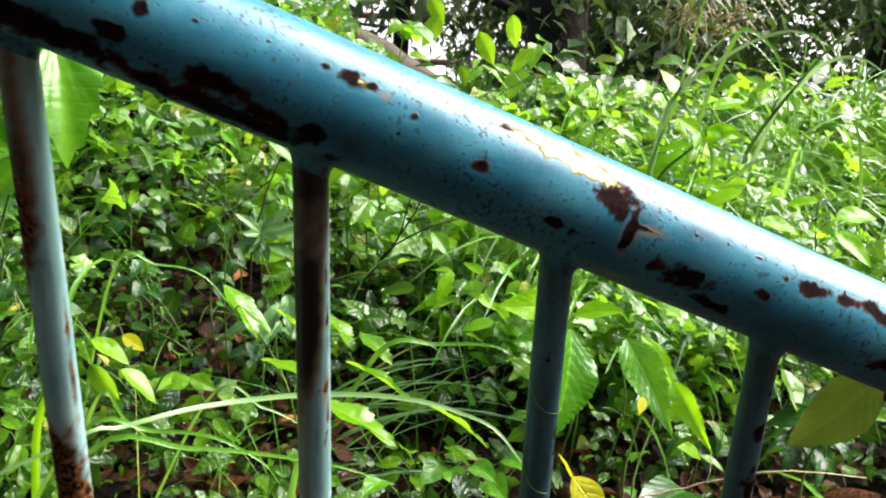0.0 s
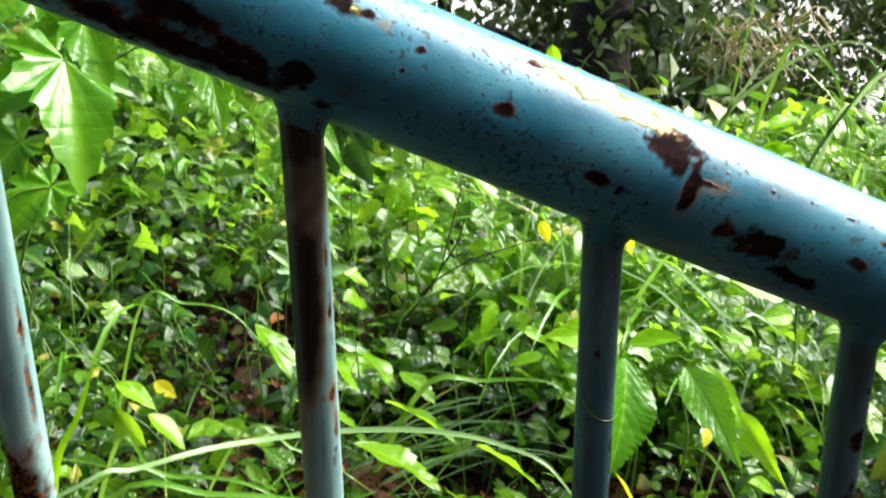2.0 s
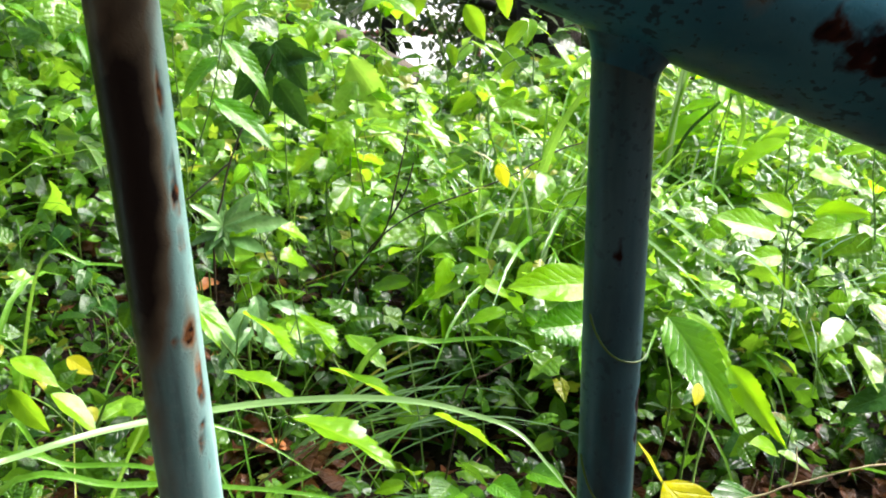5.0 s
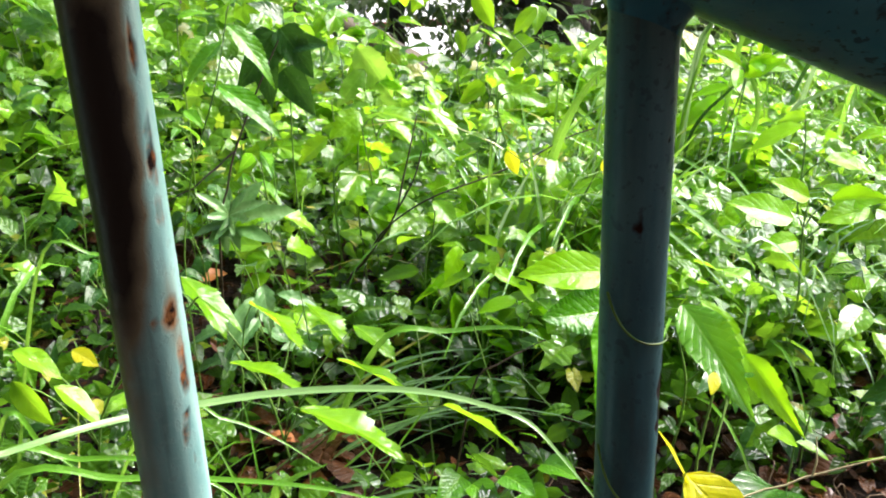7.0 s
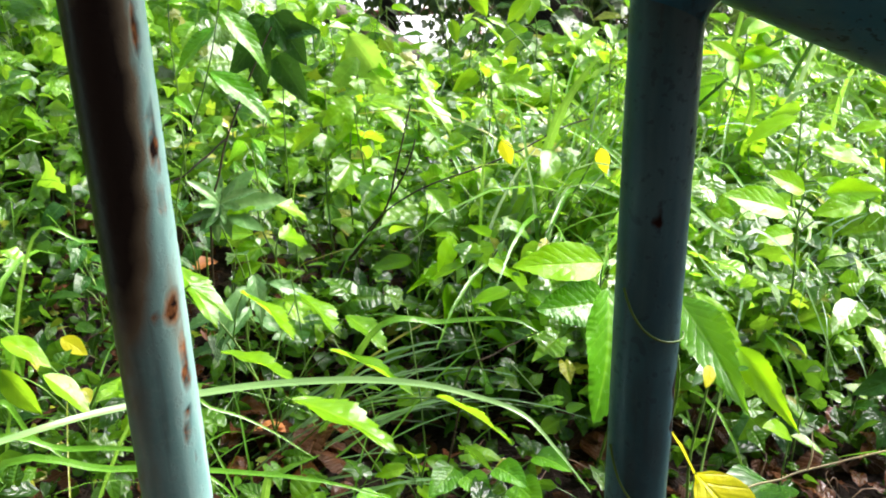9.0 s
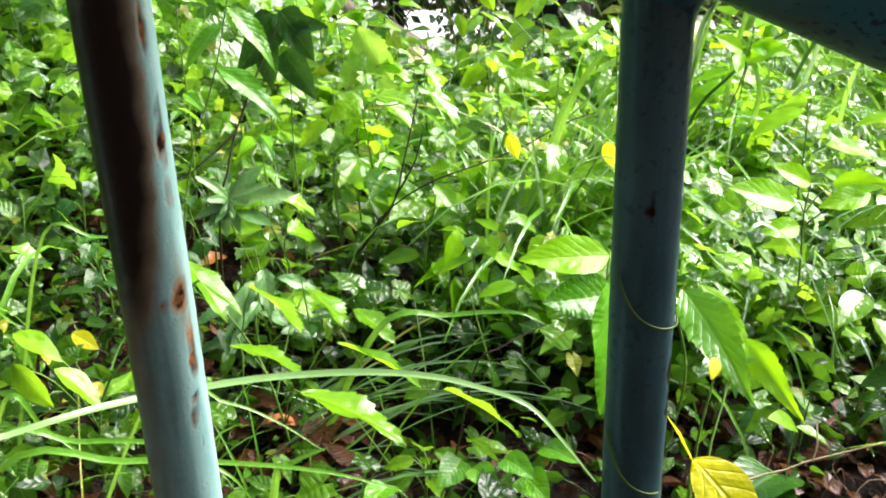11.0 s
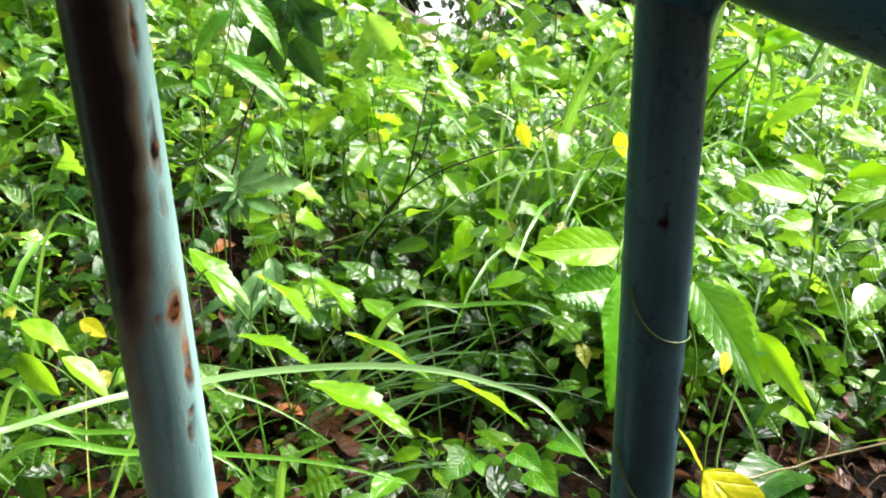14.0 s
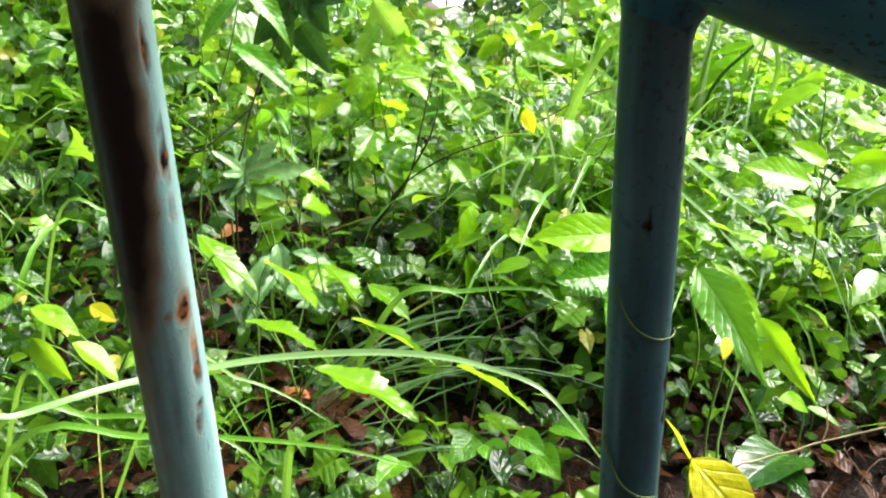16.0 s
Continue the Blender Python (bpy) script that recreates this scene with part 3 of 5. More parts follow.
FAR = [leaf_shape("heart", 0.80, 3, 1, 0.3, 0.4, seed=31), leaf_shape("lance", 0.45, 3, 1, 0.3, 0.5, seed=32), leaf_shape("ovate", 0.60, 3, 1, 0.3, 0.4, seed=33)]


def turned(n, lean, rng, toward=(0.22, -0.30, 0.93)):
    """Leaf directions and faces: faces lean about the way 'toward' by chance."""
    nrm = np.asarray(toward) / np.linalg.norm(toward) + rng.normal(0, lean, (n, 3))
    nrm /= np.linalg.norm(nrm, axis=1, keepdims=True)
    a = rng.uniform(0, 2 * np.pi, n)
    d = np.stack([np.cos(a), np.sin(a), rng.normal(-0.28, 0.28, n)], -1)
    d -= nrm * np.sum(d * nrm, 1, keepdims=True)
    return d, nrm


def clearing(x, y):
    """1 in the gap where the litter shows, 0 elsewhere."""
    return 1.2 * np.exp(-(((x - 0.47) / 0.11) ** 2 + ((y - 0.47) / 0.07) ** 2)) + np.exp(-(((x - 0.10) / 0.26) ** 2 + ((y - 0.72) / 0.17) ** 2)) + 0.7 * np.exp(-(((x + 0.12) / 0.12) ** 2 + ((y - 0.95) / 0.10) ** 2)) + 0.6 * np.exp(-(((x - 0.06) / 0.26) ** 2 + ((y - 1.2) / 0.15) ** 2)) + 0.95 * np.exp(-(((x + 0.08) / 0.10) ** 2 + ((y - 1.12) / 0.09) ** 2)) + 1.35 * np.exp(-(((x - 0.60) / 0.30) ** 2 + ((y - 0.48) / 0.17) ** 2)) + 0.75 * np.exp(-(((x + 0.22) / 0.16) ** 2 + ((y - 0.60) / 0.12) ** 2))


def patch(shapes, material, n, xr, yr, size, height, lean, rng, keep=None, brow=0.0):
    n = int(n * (1 + 0.5 / (xr[1] - xr[0])))
    x, y = rng.uniform(xr[0] - 0.25, xr[1] + 0.25, n), rng.uniform(*yr, n)
    ok = np.ones(n, bool) if keep is None else rng.uniform(0, 1, n) < keep(x, y)
    # the stand thins out unevenly at its sides and back
    wave = 0.12 * np.sin(y * 6 + xr[0]) + 0.06 * np.sin(y * 17 + x * 3)
    thin = step((x - xr[0] + 0.25 + wave) / 0.5) * step((xr[1] + 0.25 - x + wave) / 0.5) * step((yr[1] - y + 0.08 * np.sin(x * 9)) / 0.3)
    ok &= rng.uniform(0, 1, n) < thin
    x, y = x[ok], y[ok]
    n = len(x)
    clump = 0.5 + 0.5 * np.sin(x * 9 + 2 * np.sin(y * 7)) * np.cos(y * 8 + x * 3)
    h = height[0] + (height[1] - height[0]) * rng.beta(1.4, 1.8, n) * (0.45 + 0.55 * clump)
    if brow:
        h = h * (1 - brow * step((y - 1.15) / 0.6) * step((x - 0.10 * y) / 0.15))
    z = ground_z(x, y) + h
    d, nrm = turned(n, lean, rng)
    V, F, U = scattered(shapes, np.stack([x, y, z], -1), d, nrm, size * rng.lognormal(0, 0.3, n), rng)
    return V, F, U


def stalks(n, xr, yr, height, rng, keep=None, r=0.0009):
    out = []
    for _ in range(n):
        x, y = rng.uniform(*xr), rng.uniform(*yr)
        if keep is not None and rng.uniform() > keep(x, y):
            continue
        z, h = float(ground_z(x, y)), rng.uniform(*height)
        lx, ly = rng.normal(0, 0.35, 2) * h
        out.append(tube([(x, y, z - 0.02), (x + lx * 0.3, y + ly * 0.3, z + h * 0.5), (x + lx, y + ly, z + h)], r * 1.4, r * 0.7, 4))
    return out


def undergrowth():
    west = lambda x, y: np.clip((1 - step((x - 0.30 - 0.2 * y) / 0.5)) * 0.9 + 0.25, 0, 1) * np.clip(1 - 0.95 * clearing(x, y), 0, 1)
    V, F, U = patch(SMALL, M_COVER, 29000, (-1.4, 1.5), (0.42, 2.4), 0.0235, (0.01, 0.17), 0.55, rng, west, 0.5)
    ob = new("ground_cover", mesh_of("ground_cover", V, F, U, M_COVER))
    tagged(ob, "dense carpet of small wet green creeper leaves", "ground cover", kind="stuff")
    thick = lambda x, y: step((y - 0.95 + 0.28 * step((x - 0.1) / 0.3)) / 0.35) * np.clip(0.22 + 0.78 * step((x + 0.25) / 0.5), 0, 1) * np.clip(1 - 0.8 * clearing(x, y), 0, 1)
    V, F, U = patch(MIDDLE, M_BRIGHT, 19000, (-0.9, 2.4), (0.7, 2.5), 0.0275, (0.03, 0.25), 0.55, rng, thick, 0.55)
    ob = new("leafy_thicket", mesh_of("leafy_thicket", V, F, U, M_BRIGHT))
    tagged(ob, "bright yellow-green broadleaf weeds growing in a thicket", "undergrowth", kind="stuff")
    near = lambda x, y: np.clip(1 - 1.1 * clearing(x, y), 0, 1)
    V, F, U = patch(MIDDLE, M_BRIGHT, 520, (-0.5, 0.9), (0.5, 1.05), 0.027, (0.03, 0.16), 0.4, rng, near)
    ob = new("low_weeds", mesh_of("low_weeds", V, F, U, M_BRIGHT))
    tagged(ob, "low light green weeds with small lobed leaves", "undergrowth", kind="stuff")
    V, F, U = patch(MIDDLE, M_BRIGHT, 1900, (0.24, 0.72), (0.74, 1.3), 0.024, (0.05, 0.24), 0.5, rng, lambda x, y: step((x - 0.20) / 0.1))
    ob = new("glade_weeds", mesh_of("glade_weeds", V, F, U, M_BRIGHT))
    tagged(ob, "bright green weeds crowded round the grass clumps", "undergrowth", kind="stuff")
    V, F, U = patch(MIDDLE, M_BRIGHT, 1500, (-0.85, 0.1), (1.2, 2.2), 0.030, (0.06, 0.30), 0.5, rng)
    ob = new("bank_weeds", mesh_of("bank_weeds", V, F, U, M_BRIGHT))
    tagged(ob, "light green weeds growing on the rising bank", "undergrowth", kind="stuff")
    V, F, U = patch(SMALL, M_COVER, 6500, (-0.6, 0.9), (0.45, 1.45), 0.017, (0.004, 0.06), 0.6, rng, lambda x, y: np.clip(1 - 0.8 * clearing(x, y), 0, 1))
    ob = new("seedlings", mesh_of("seedlings", V, F, U, M_COVER))
    tagged(ob, "tiny dark green seedlings close to the soil", "ground cover", kind="stuff")
    V, F, U = patch(FAR, M_COVER, 15000, (-6, 9), (2.0, 5.8), 0.07, (0.02, 0.25), 0.45, rng)
    ob = new("slope_weeds", mesh_of("slope_weeds", V, F, U, M_COVER))
    tagged(ob, "green weeds covering the falling slope", "undergrowth", kind="stuff")
    shrub = lambda x, y: step((0.12 * y - x) / 0.15) * step((y - 1.35) / 0.4)
    V, F, U = patch(MIDDLE, M_BRIGHT, 9500, (-1.8, 0.4), (1.3, 3.1), 0.037, (0.05, 0.62), 0.5, rng, shrub)
    ob = new("brow_thicket", mesh_of("brow_thicket", V, F, U, M_BRIGHT))
    tagged(ob, "taller light green thicket along the brow", "undergrowth", kind="stuff")
    outer = lambda x, y: ((x < -1.2) | (x > 1.6)) * 1.0
    V, F, U = patch(FAR, M_COVER, 9000, (-5, 6.5), (0.4, 3.2), 0.06, (0.02, 0.22), 0.5, rng, outer)
    ob = new("outer_weeds", mesh_of("outer_weeds", V, F, U, M_COVER))
    tagged(ob, "green weeds along the slope beside the stairs", "undergrowth", kind="stuff")
    n = 46000
    r = np.random.default_rng(77)
    x, y = r.uniform(1.30, 8.0, n), r.uniform(5.2, 7.6, n)
    top = 2.5 + 0.5 * np.sin(x * 2.3) + 0.4 * np.sin(x * 5.1 + y * 2)
    ok = r.uniform(0, 1, n) < 1.0 - 0.5 * step((x - 2.6) / 1.6)
    x, y, top, n = x[ok], y[ok], top[ok], int(ok.sum())
    z = ground_z(x, y) + r.uniform(0.05, 1, n) ** 0.8 * top
    d, nrm = turned(n, 0.6, r, (0, 0, 1))
    d[:, 2] -= 0.4
    V, F, U = scattered([leaf_shape("lance", 0.36, 2, 1, 0.3, 0.4, seed=23), leaf_shape("ovate", 0.50, 2, 1, 0.3, 0.4, seed=24)], np.stack([x, y, z], -1), d, nrm, 0.08 * r.lognormal(0, 0.3, n), r)
    ob = new("wood_edge_bushes", mesh_of("wood_edge_bushes", V, F, U, M_DARKLEAF))
    tagged(ob, "dark bushes and branches at the edge of the wood", "bushes", kind="stuff")
    V, F, U = joined(stalks(160, (-0.8, 1.6), (0.6, 2.0), (0.06, 0.22), rng))
    ob = new("weed_stalks", mesh_of("weed_stalks", V, F, U, M_STEM))
    tagged(ob, "thin green weed stems between the leaves", "stems", kind="stuff")
    n = 7000
    x, y = rng.uniform(-0.9, 1.4, n), rng.uniform(0.1, 1.9, n)
    d, nrm = turned(n, 0.3, rng, (0, 0, 1))
    shapes = [leaf_shape("ovate", 0.55, 5, 1, 0.5, 0.6, seed=11), leaf_shape("ovate", 0.7, 5, 1, -0.4, 0.5, seed=12), leaf_shape("lance", 0.35, 5, 1, 0.4, 0.9, seed=13)]
    V, F, U = scattered(shapes, np.stack([x, y, ground_z(x, y) + rng.uniform(0.003, 0.03, n)], -1), d, nrm, 0.029 * rng.lognormal(0, 0.4, n), rng)
    ob = new("leaf_litter", mesh_of("leaf_litter", V, F, U, M_LITTER))
    tagged(ob, "wet brown fallen leaves lying on the soil", "leaf litter", kind="stuff")


undergrowth()


def grass_arc(x, y, azimuth, length, rise, droop, width, rng, n=9, z=None):
    """A blade that rises from the ground and bends over."""
    z = float(ground_z(x, y)) - 0.01 if z is None else z
    s = np.linspace(0, 1, n)
    ang = rise - droop * s ** 1.4
    step_len = length / (n - 1)
    h = np.concatenate([[0], np.cumsum(np.cos(ang[:-1]) * step_len)])
    v = np.concatenate([[0], np.cumsum(np.sin(ang[:-1]) * step_len)])
    bend = rng.normal(0, 0.12) * s ** 2 * length
    P = np.stack([x + np.cos(azimuth) * h - np.sin(azimuth) * bend, y + np.sin(azimuth) * h + np.cos(azimuth) * bend, z + v], -1)
    side = np.array((-np.sin(azimuth), np.cos(azimuth), 0.0))
    face = np.cross(side, np.array((np.cos(azimuth), np.sin(azimuth), 0.001))) + rng.normal(0, 0.25, 3)
    return blade(P, width, -face)


def grasses():
    out = []
    spots_ = [(0.62, 1.0), (0.86, 1.3), (1.15, 1.6), (0.98, 1.05), (0.45, 1.08), (1.4, 1.9), (0.55, 1.4), (1.25, 1.25), (0.5, 0.78), (-0.42, 1.15), (-0.33, 0.92)]
    for cx, cy in spots_:
        for j in range(34 if cx > 0 else 4):
            x, y = cx + rng.normal(0, 0.07), cy + rng.normal(0, 0.07)
            arc = grass_arc(x, y, rng.uniform(0, 2 * np.pi), rng.uniform(0.24, 0.55), rng.uniform(0.75, 1.4), rng.uniform(1.5, 3.2), rng.uniform(0.005, 0.011), rng)
            # the clump nearest to the stairs is thin
            if cy > 0.8 or j % 4 == 0:
                out.append(arc)
    for _ in range(420):
        x, y = rng.uniform(-0.5, 0.9), rng.uniform(0.48, 1.5)
        if rng.uniform() < 0.7 * clearing(x, y):
            continue
        arc = grass_arc(x, y, rng.uniform(0, 2 * np.pi), rng.uniform(0.10, 0.30), rng.uniform(0.6, 1.4), rng.uniform(0.6, 2.2), rng.uniform(0.0018, 0.005), rng)
        if x < 0.22 or y > 0.74:
            out.append(arc)
    for _ in range(34):
        x, y = 0.36 + rng.normal(0, 0.05), 0.96 + rng.normal(0, 0.05)
        out.append(grass_arc(x, y, rng.normal(0.3, 1.0), rng.uniform(0.22, 0.38), rng.uniform(1.1, 1.5), rng.uniform(0.3, 1.3), rng.uniform(0.006, 0.011), rng))
    pale = []
    for cx, cy, n in ((0.50, 0.95, 40), (0.68, 0.92, 46), (0.60, 1.15, 40), (0.82, 1.05, 40), (-0.38, 1.55, 14), (-0.22, 1.75, 16)):
        for _ in range(n):
            x, y = cx + rng.normal(0, 0.05), cy + rng.normal(0, 0.05)
            pale.append(grass_arc(x, y, rng.normal(-0.2, 1.3), rng.uniform(0.20, 0.36), rng.uniform(0.8, 1.3), rng.uniform(1.6, 3.0), rng.uniform(0.0025, 0.006), rng, 11))
    for _ in range(46):
        x, y = 0.38 + rng.normal(0, 0.06), 1.0 + rng.normal(0, 0.05)
        pale.append(grass_arc(x, y, rng.normal(0.2, 1.2), rng.uniform(0.20, 0.34), rng.uniform(1.1, 1.5), rng.uniform(0.3, 1.6), rng.uniform(0.004, 0.009), rng, 11))
    for _ in range(26):
        x, y = 0.0 + rng.normal(0, 0.03), 0.77 + rng.normal(0, 0.05)
        pale.append(grass_arc(x, y, rng.normal(-0.05, 0.16), rng.uniform(0.22, 0.38), rng.uniform(0.45, 0.85), rng.uniform(0.9, 1.7), rng.uniform(0.003, 0.006), rng, 11))
    V, F, U = joined(pale)
    ob = new("pale_grass", mesh_of("pale_grass", V, F, U, M_PALEBLADE))
    tagged(ob, "clumps of shining pale green grass hanging over", "grass", kind="stuff")
    # thin dry stems and roots lying about in the litter
    dry = []
    for _ in range(260):
        x, y = rng.uniform(-0.5, 0.95), rng.uniform(0.40, 1.35)
        if rng.uniform() > 0.15 + clearing(x, y):
            continue
        a, L = rng.uniform(0, 6.28), rng.uniform(0.03, 0.13)
        e, k = (x + L * math.cos(a), y + L * math.sin(a)), rng.normal(0, 0.2) * L
        m = ((x + e[0]) / 2 - k * math.sin(a), (y + e[1]) / 2 + k * math.cos(a))
        dry.append(tube(smooth_path([(x, y, float(ground_z(x, y)) + 0.01), (*m, float(ground_z(*m)) + rng.uniform(0.015, 0.05)), (*e, float(ground_z(*e)) + rng.uniform(0.01, 0.03))], 7), 0.0009, 0.0005, 4))
    V, F, U = joined(dry)
    ob = new("dry_stems", mesh_of("dry_stems", V, F, U, M_DRYSTEM))
    tagged(ob, "thin brown dry stems lying in the leaf litter", "stems", kind="stuff")
    V, F, U = joined(out)
    ob = new("grass", mesh_of("grass", V, F, U, M_GRASS))
    tagged(ob, "long wet green grass blades bending over the weeds", "grass", kind="stuff")


grasses()

# ---- plants that stand out, each a thing with its stem and leaves ----
LEAF = {}


def leaf_mesh(kind, k=0):
    """Shared leaf meshes, a few forms of each kind."""
    if (kind, k) not in LEAF:
        s = 31 * k + 5
        form = {"toothed": lambda: (leaf_shape("ovate", (0.50, 0.60, 0.44)[k % 3], 40, 3, 0.24, 0.35, (9, 12, 8)[k % 3], 0.22, 0.022, s, 0.006), M_SERRATE),
                "lobed": lambda: (palm_leaf(NARROW, 61, 21, 0.20, 0.55, 0.45, 0.09, s, (0.03, 0.3, 0.55, 0.8, 1.0)) if k == 1 else leaf_shape("ovate", (0.62, 0.6, 0.52)[k % 3], 40, 3, 0.28, 0.45, (5, 6, 7)[k % 3], 0.36, 0.026, s, 0.006), M_SERRATE),
                "broad": lambda: (leaf_shape("ovate", 0.58, 63, 4, 0.28, 0.35, 21, 0.05, 0.012, s, 0.005), M_BROAD),
                "wide": lambda: (palm_leaf(((0, 1.0, 33), (58, 0.58, 24), (112, 0.40, 24)), 81, 27, 0.12, 0.52, 0.45, 0.10, s, (0.03, 0.25, 0.45, 0.65, 0.85, 1.0)), M_BROAD),
                "heart": lambda: (leaf_shape("heart", 0.85, 16, 3, 0.25, 0.40, 0, 0, 0.014, s), M_BROAD),
                "mugwort": lambda: (palm_leaf(((0, 1.0, 22), (38, 0.80, 19), (80, 0.55, 20)), 57, 0, 0.1, 0.42, 0.4, 0.10, s, (0.03, 0.35, 0.7, 1.0)), M_PALE),
                "pale": lambda: (leaf_shape("ovate", (0.46, 0.54, 0.40)[k % 3], 40, 3, 0.28, 0.50, (9, 7, 8)[k % 3], 0.22, 0.022, s, 0.006), M_BRIGHT1),
                "cut": lambda: (leaf_shape("lance", 0.30, 20, 3, 0.30, 0.60, 5, 0.35, 0.02, s), M_PALE),
                "lance": lambda: (leaf_shape("lance", 0.34, 63, 4, 0.30, 0.50, 13, 0.09, 0.010, s, 0.004), M_BROAD),
                "slim": lambda: (leaf_shape("lance", 0.25, 48, 3, 0.30, 0.50, 11, 0.12, 0.010, s, 0.004), M_LIME),
                "plain": lambda: (leaf_shape("ovate", 0.50, 18, 3, 0.25, 0.35, 0, 0, 0.012, s), M_SERRATE),
                "vine": lambda: (palm_leaf(NARROW, 33, 9, 0.14, 0.62, 0.5, 0.08, s, (0.03, 0.35, 0.7, 1.0)) if k else leaf_shape("heart", 0.62, 16, 2, 0.25, 0.55, 0, 0, 0.012, s), M_SERRATE),
                "lime": lambda: (leaf_shape("ovate", 0.46, 22, 3, 0.25, 0.35, 11, 0.06, 0.012, s), M_LIME),
                "olive": lambda: (leaf_shape("ovate", 0.50, 26, 4, 0.25, 0.40, 13, 0.06, 0.014, s), M_OLIVE),
                "deep": lambda: (leaf_shape("heart", 0.62, 16, 2, 0.25, 0.55, 0, 0, 0.014, s), M_DEEP),
                "yellow": lambda: (leaf_shape("ovate", 0.56, 18, 3, 0.10, 0.16, 0, 0, 0.006, s), M_YELLOW),
                "slim_yellow": lambda: (leaf_shape("ovate", 0.26, 18, 3, 0.10, 0.10, 0, 0, 0.004, s), M_YELLOW),
                "brown": lambda: (leaf_shape("ovate", 0.62, 14, 3, 0.5, 0.7, 0, 0, 0.05, s), M_BROWNLEAF),
                "orange": lambda: (leaf_shape("ovate", 0.70, 14, 3, 0.5, 0.60, 0, 0, 0.03, s), M_ORANGE)}[kind]
        (V, F, U), mat = form()
        LEAF[kind, k] = mesh_of(kind + "_leaf", V, F, U, mat)
    return LEAF[kind, k]


def leaf_at(parent, origin, base, tip, kind, k=0, hint=(0.0, -0.5, 0.85)):
    d = Vector(tip) - Vector(base)
    y = d.normalized()
    x = y.cross(Vector(hint)).normalized()
    z = x.cross(y)
    m = Matrix((x, y, z)).transposed().to_4x4()
    m.translation = Vector(base) - Vector(origin)
    return part("leaf", leaf_mesh(kind, k), parent, at=m @ Matrix.Scale(d.length, 4))


def plant(name, label, root, leaves, kind, category="weed", group="", stem=0.0016, material=None, rnd=None, hint=(0.2, -0.32, 0.95)):
    """A plant rooted at (x, y): one stem mesh with a stalk to each leaf, and the leaves."""
    rnd = rnd or np.random.default_rng(int(1000 * (abs(root[0]) + root[1])))
    o = (root[0], root[1], float(ground_z(*root)))
    thing = tagged(new(name), label, category, group)
    thing.location = o
    rel = [np.array(l[0]) - np.array(o) for l in leaves]
    top = max(rel, key=lambda p: p[2])
    sway = rnd.normal(0, 0.012, 3) * np.array((1, 1, 0))
    spine = smooth_path([(0, 0, -0.02), top * np.array((0.3, 0.3, 0.5)) + sway, top * np.array((0.75, 0.75, 0.85)), top], 14)
    part("stem", mesh_of("stem", *tube(spine, stem, stem * 0.5, 6), material or M_STEM), thing)
    for p, (b, t, *_) in zip(rel, leaves):
        along = np.array(t) - np.array(b)
        reach = np.linalg.norm(p[:2] - top[:2]) * 0.8 + 0.012
        node = spine[int(np.argmin(np.abs(spine[:, 2] - max(p[2] - reach * 0.7, 0.01))))]
        if np.linalg.norm(p - node) > 0.004:
            mid = (p + node) / 2 + np.array((0, 0, 0.12 * np.linalg.norm(p - node)))
            part("stalk", mesh_of("stalk", *tube(smooth_path([node, mid, p + along * 0.03], 7), stem * 0.6, stem * 0.4, 5), material or M_STEM), thing)
    for b, t, *own in leaves:
        h = np.array(hint) + rnd.normal(0, 0.2, 3)
        if (b[2] - t[2]) > 0.75 * np.linalg.norm(np.array(t) - np.array(b)):
            h = np.array((-0.25, -0.95, 0.3)) + rnd.normal(0, 0.15, 3)
        leaf_at(thing, o, b, t, own[0] if own else kind, int(rnd.integers(0, 3)), h)
    return thing


G = "toothed weeds under the railing"
plant("toothed_weed", "weed with wet oval leaves shining at their tips", (-0.18, 0.71),
      [((-0.223, 0.68, 0.417), (-0.179, 0.665, 0.395)), ((-0.194, 0.68, 0.376), (-0.151, 0.665, 0.340)), ((-0.223, 0.66, 0.397), (-0.194, 0.645, 0.353)), ((-0.057, 0.72, 0.433), (-0.015, 0.705, 0.402))], "plain", group=G, hint=(0.05, 0.12, 1.0))

plant("broadleaf_plant", "plant with long drooping glossy toothed leaves", (0.40, 0.66),
      [((0.403, 0.64, 0.407), (0.422, 0.51, 0.365)), ((0.462, 0.62, 0.355), (0.467, 0.51, 0.337), "slim"), ((0.43, 0.66, 0.40), (0.475, 0.60, 0.345), "slim")], "lance", "plant", hint=(-0.12, -0.45, 0.88))
plant("broadleaf_plant", "plant with one large ribbed leaf hanging down", (0.33, 0.66),
      [((0.333, 0.64, 0.425), (0.305, 0.55, 0.337))], "broad", "plant", hint=(0.05, -0.5, 0.85))
plant("broadleaf_plant", "plant with a wide glossy leaf catching the sky", (0.36, 0.68),
      [((0.345, 0.67, 0.395), (0.268, 0.64, 0.410))], "broad", "plant", hint=(0.05, -0.42, 0.9))
plant("broadleaf_plant", "plant with a wide bright yellow-green leaf", (0.35, 0.72),
      [((0.345, 0.69, 0.428), (0.252, 0.67, 0.444)), ((0.355, 0.70, 0.41), (0.41, 0.68, 0.43))], "lime", "plant", hint=(0.1, -0.6, 0.8))
plant("broadleaf_plant", "upright plant with pale green pointed leaves", (0.58, 0.76),
      [((0.589, 0.75, 0.459), (0.541, 0.74, 0.487)), ((0.555, 0.72, 0.451), (0.481, 0.71, 0.481)), ((0.655, 0.74, 0.444), (0.593, 0.73, 0.440)), ((0.62, 0.76, 0.45), (0.67, 0.73, 0.46)),
       ((0.57, 0.73, 0.42), (0.52, 0.71, 0.425))], "lime", "plant", hint=(0.15, -0.65, 0.75))
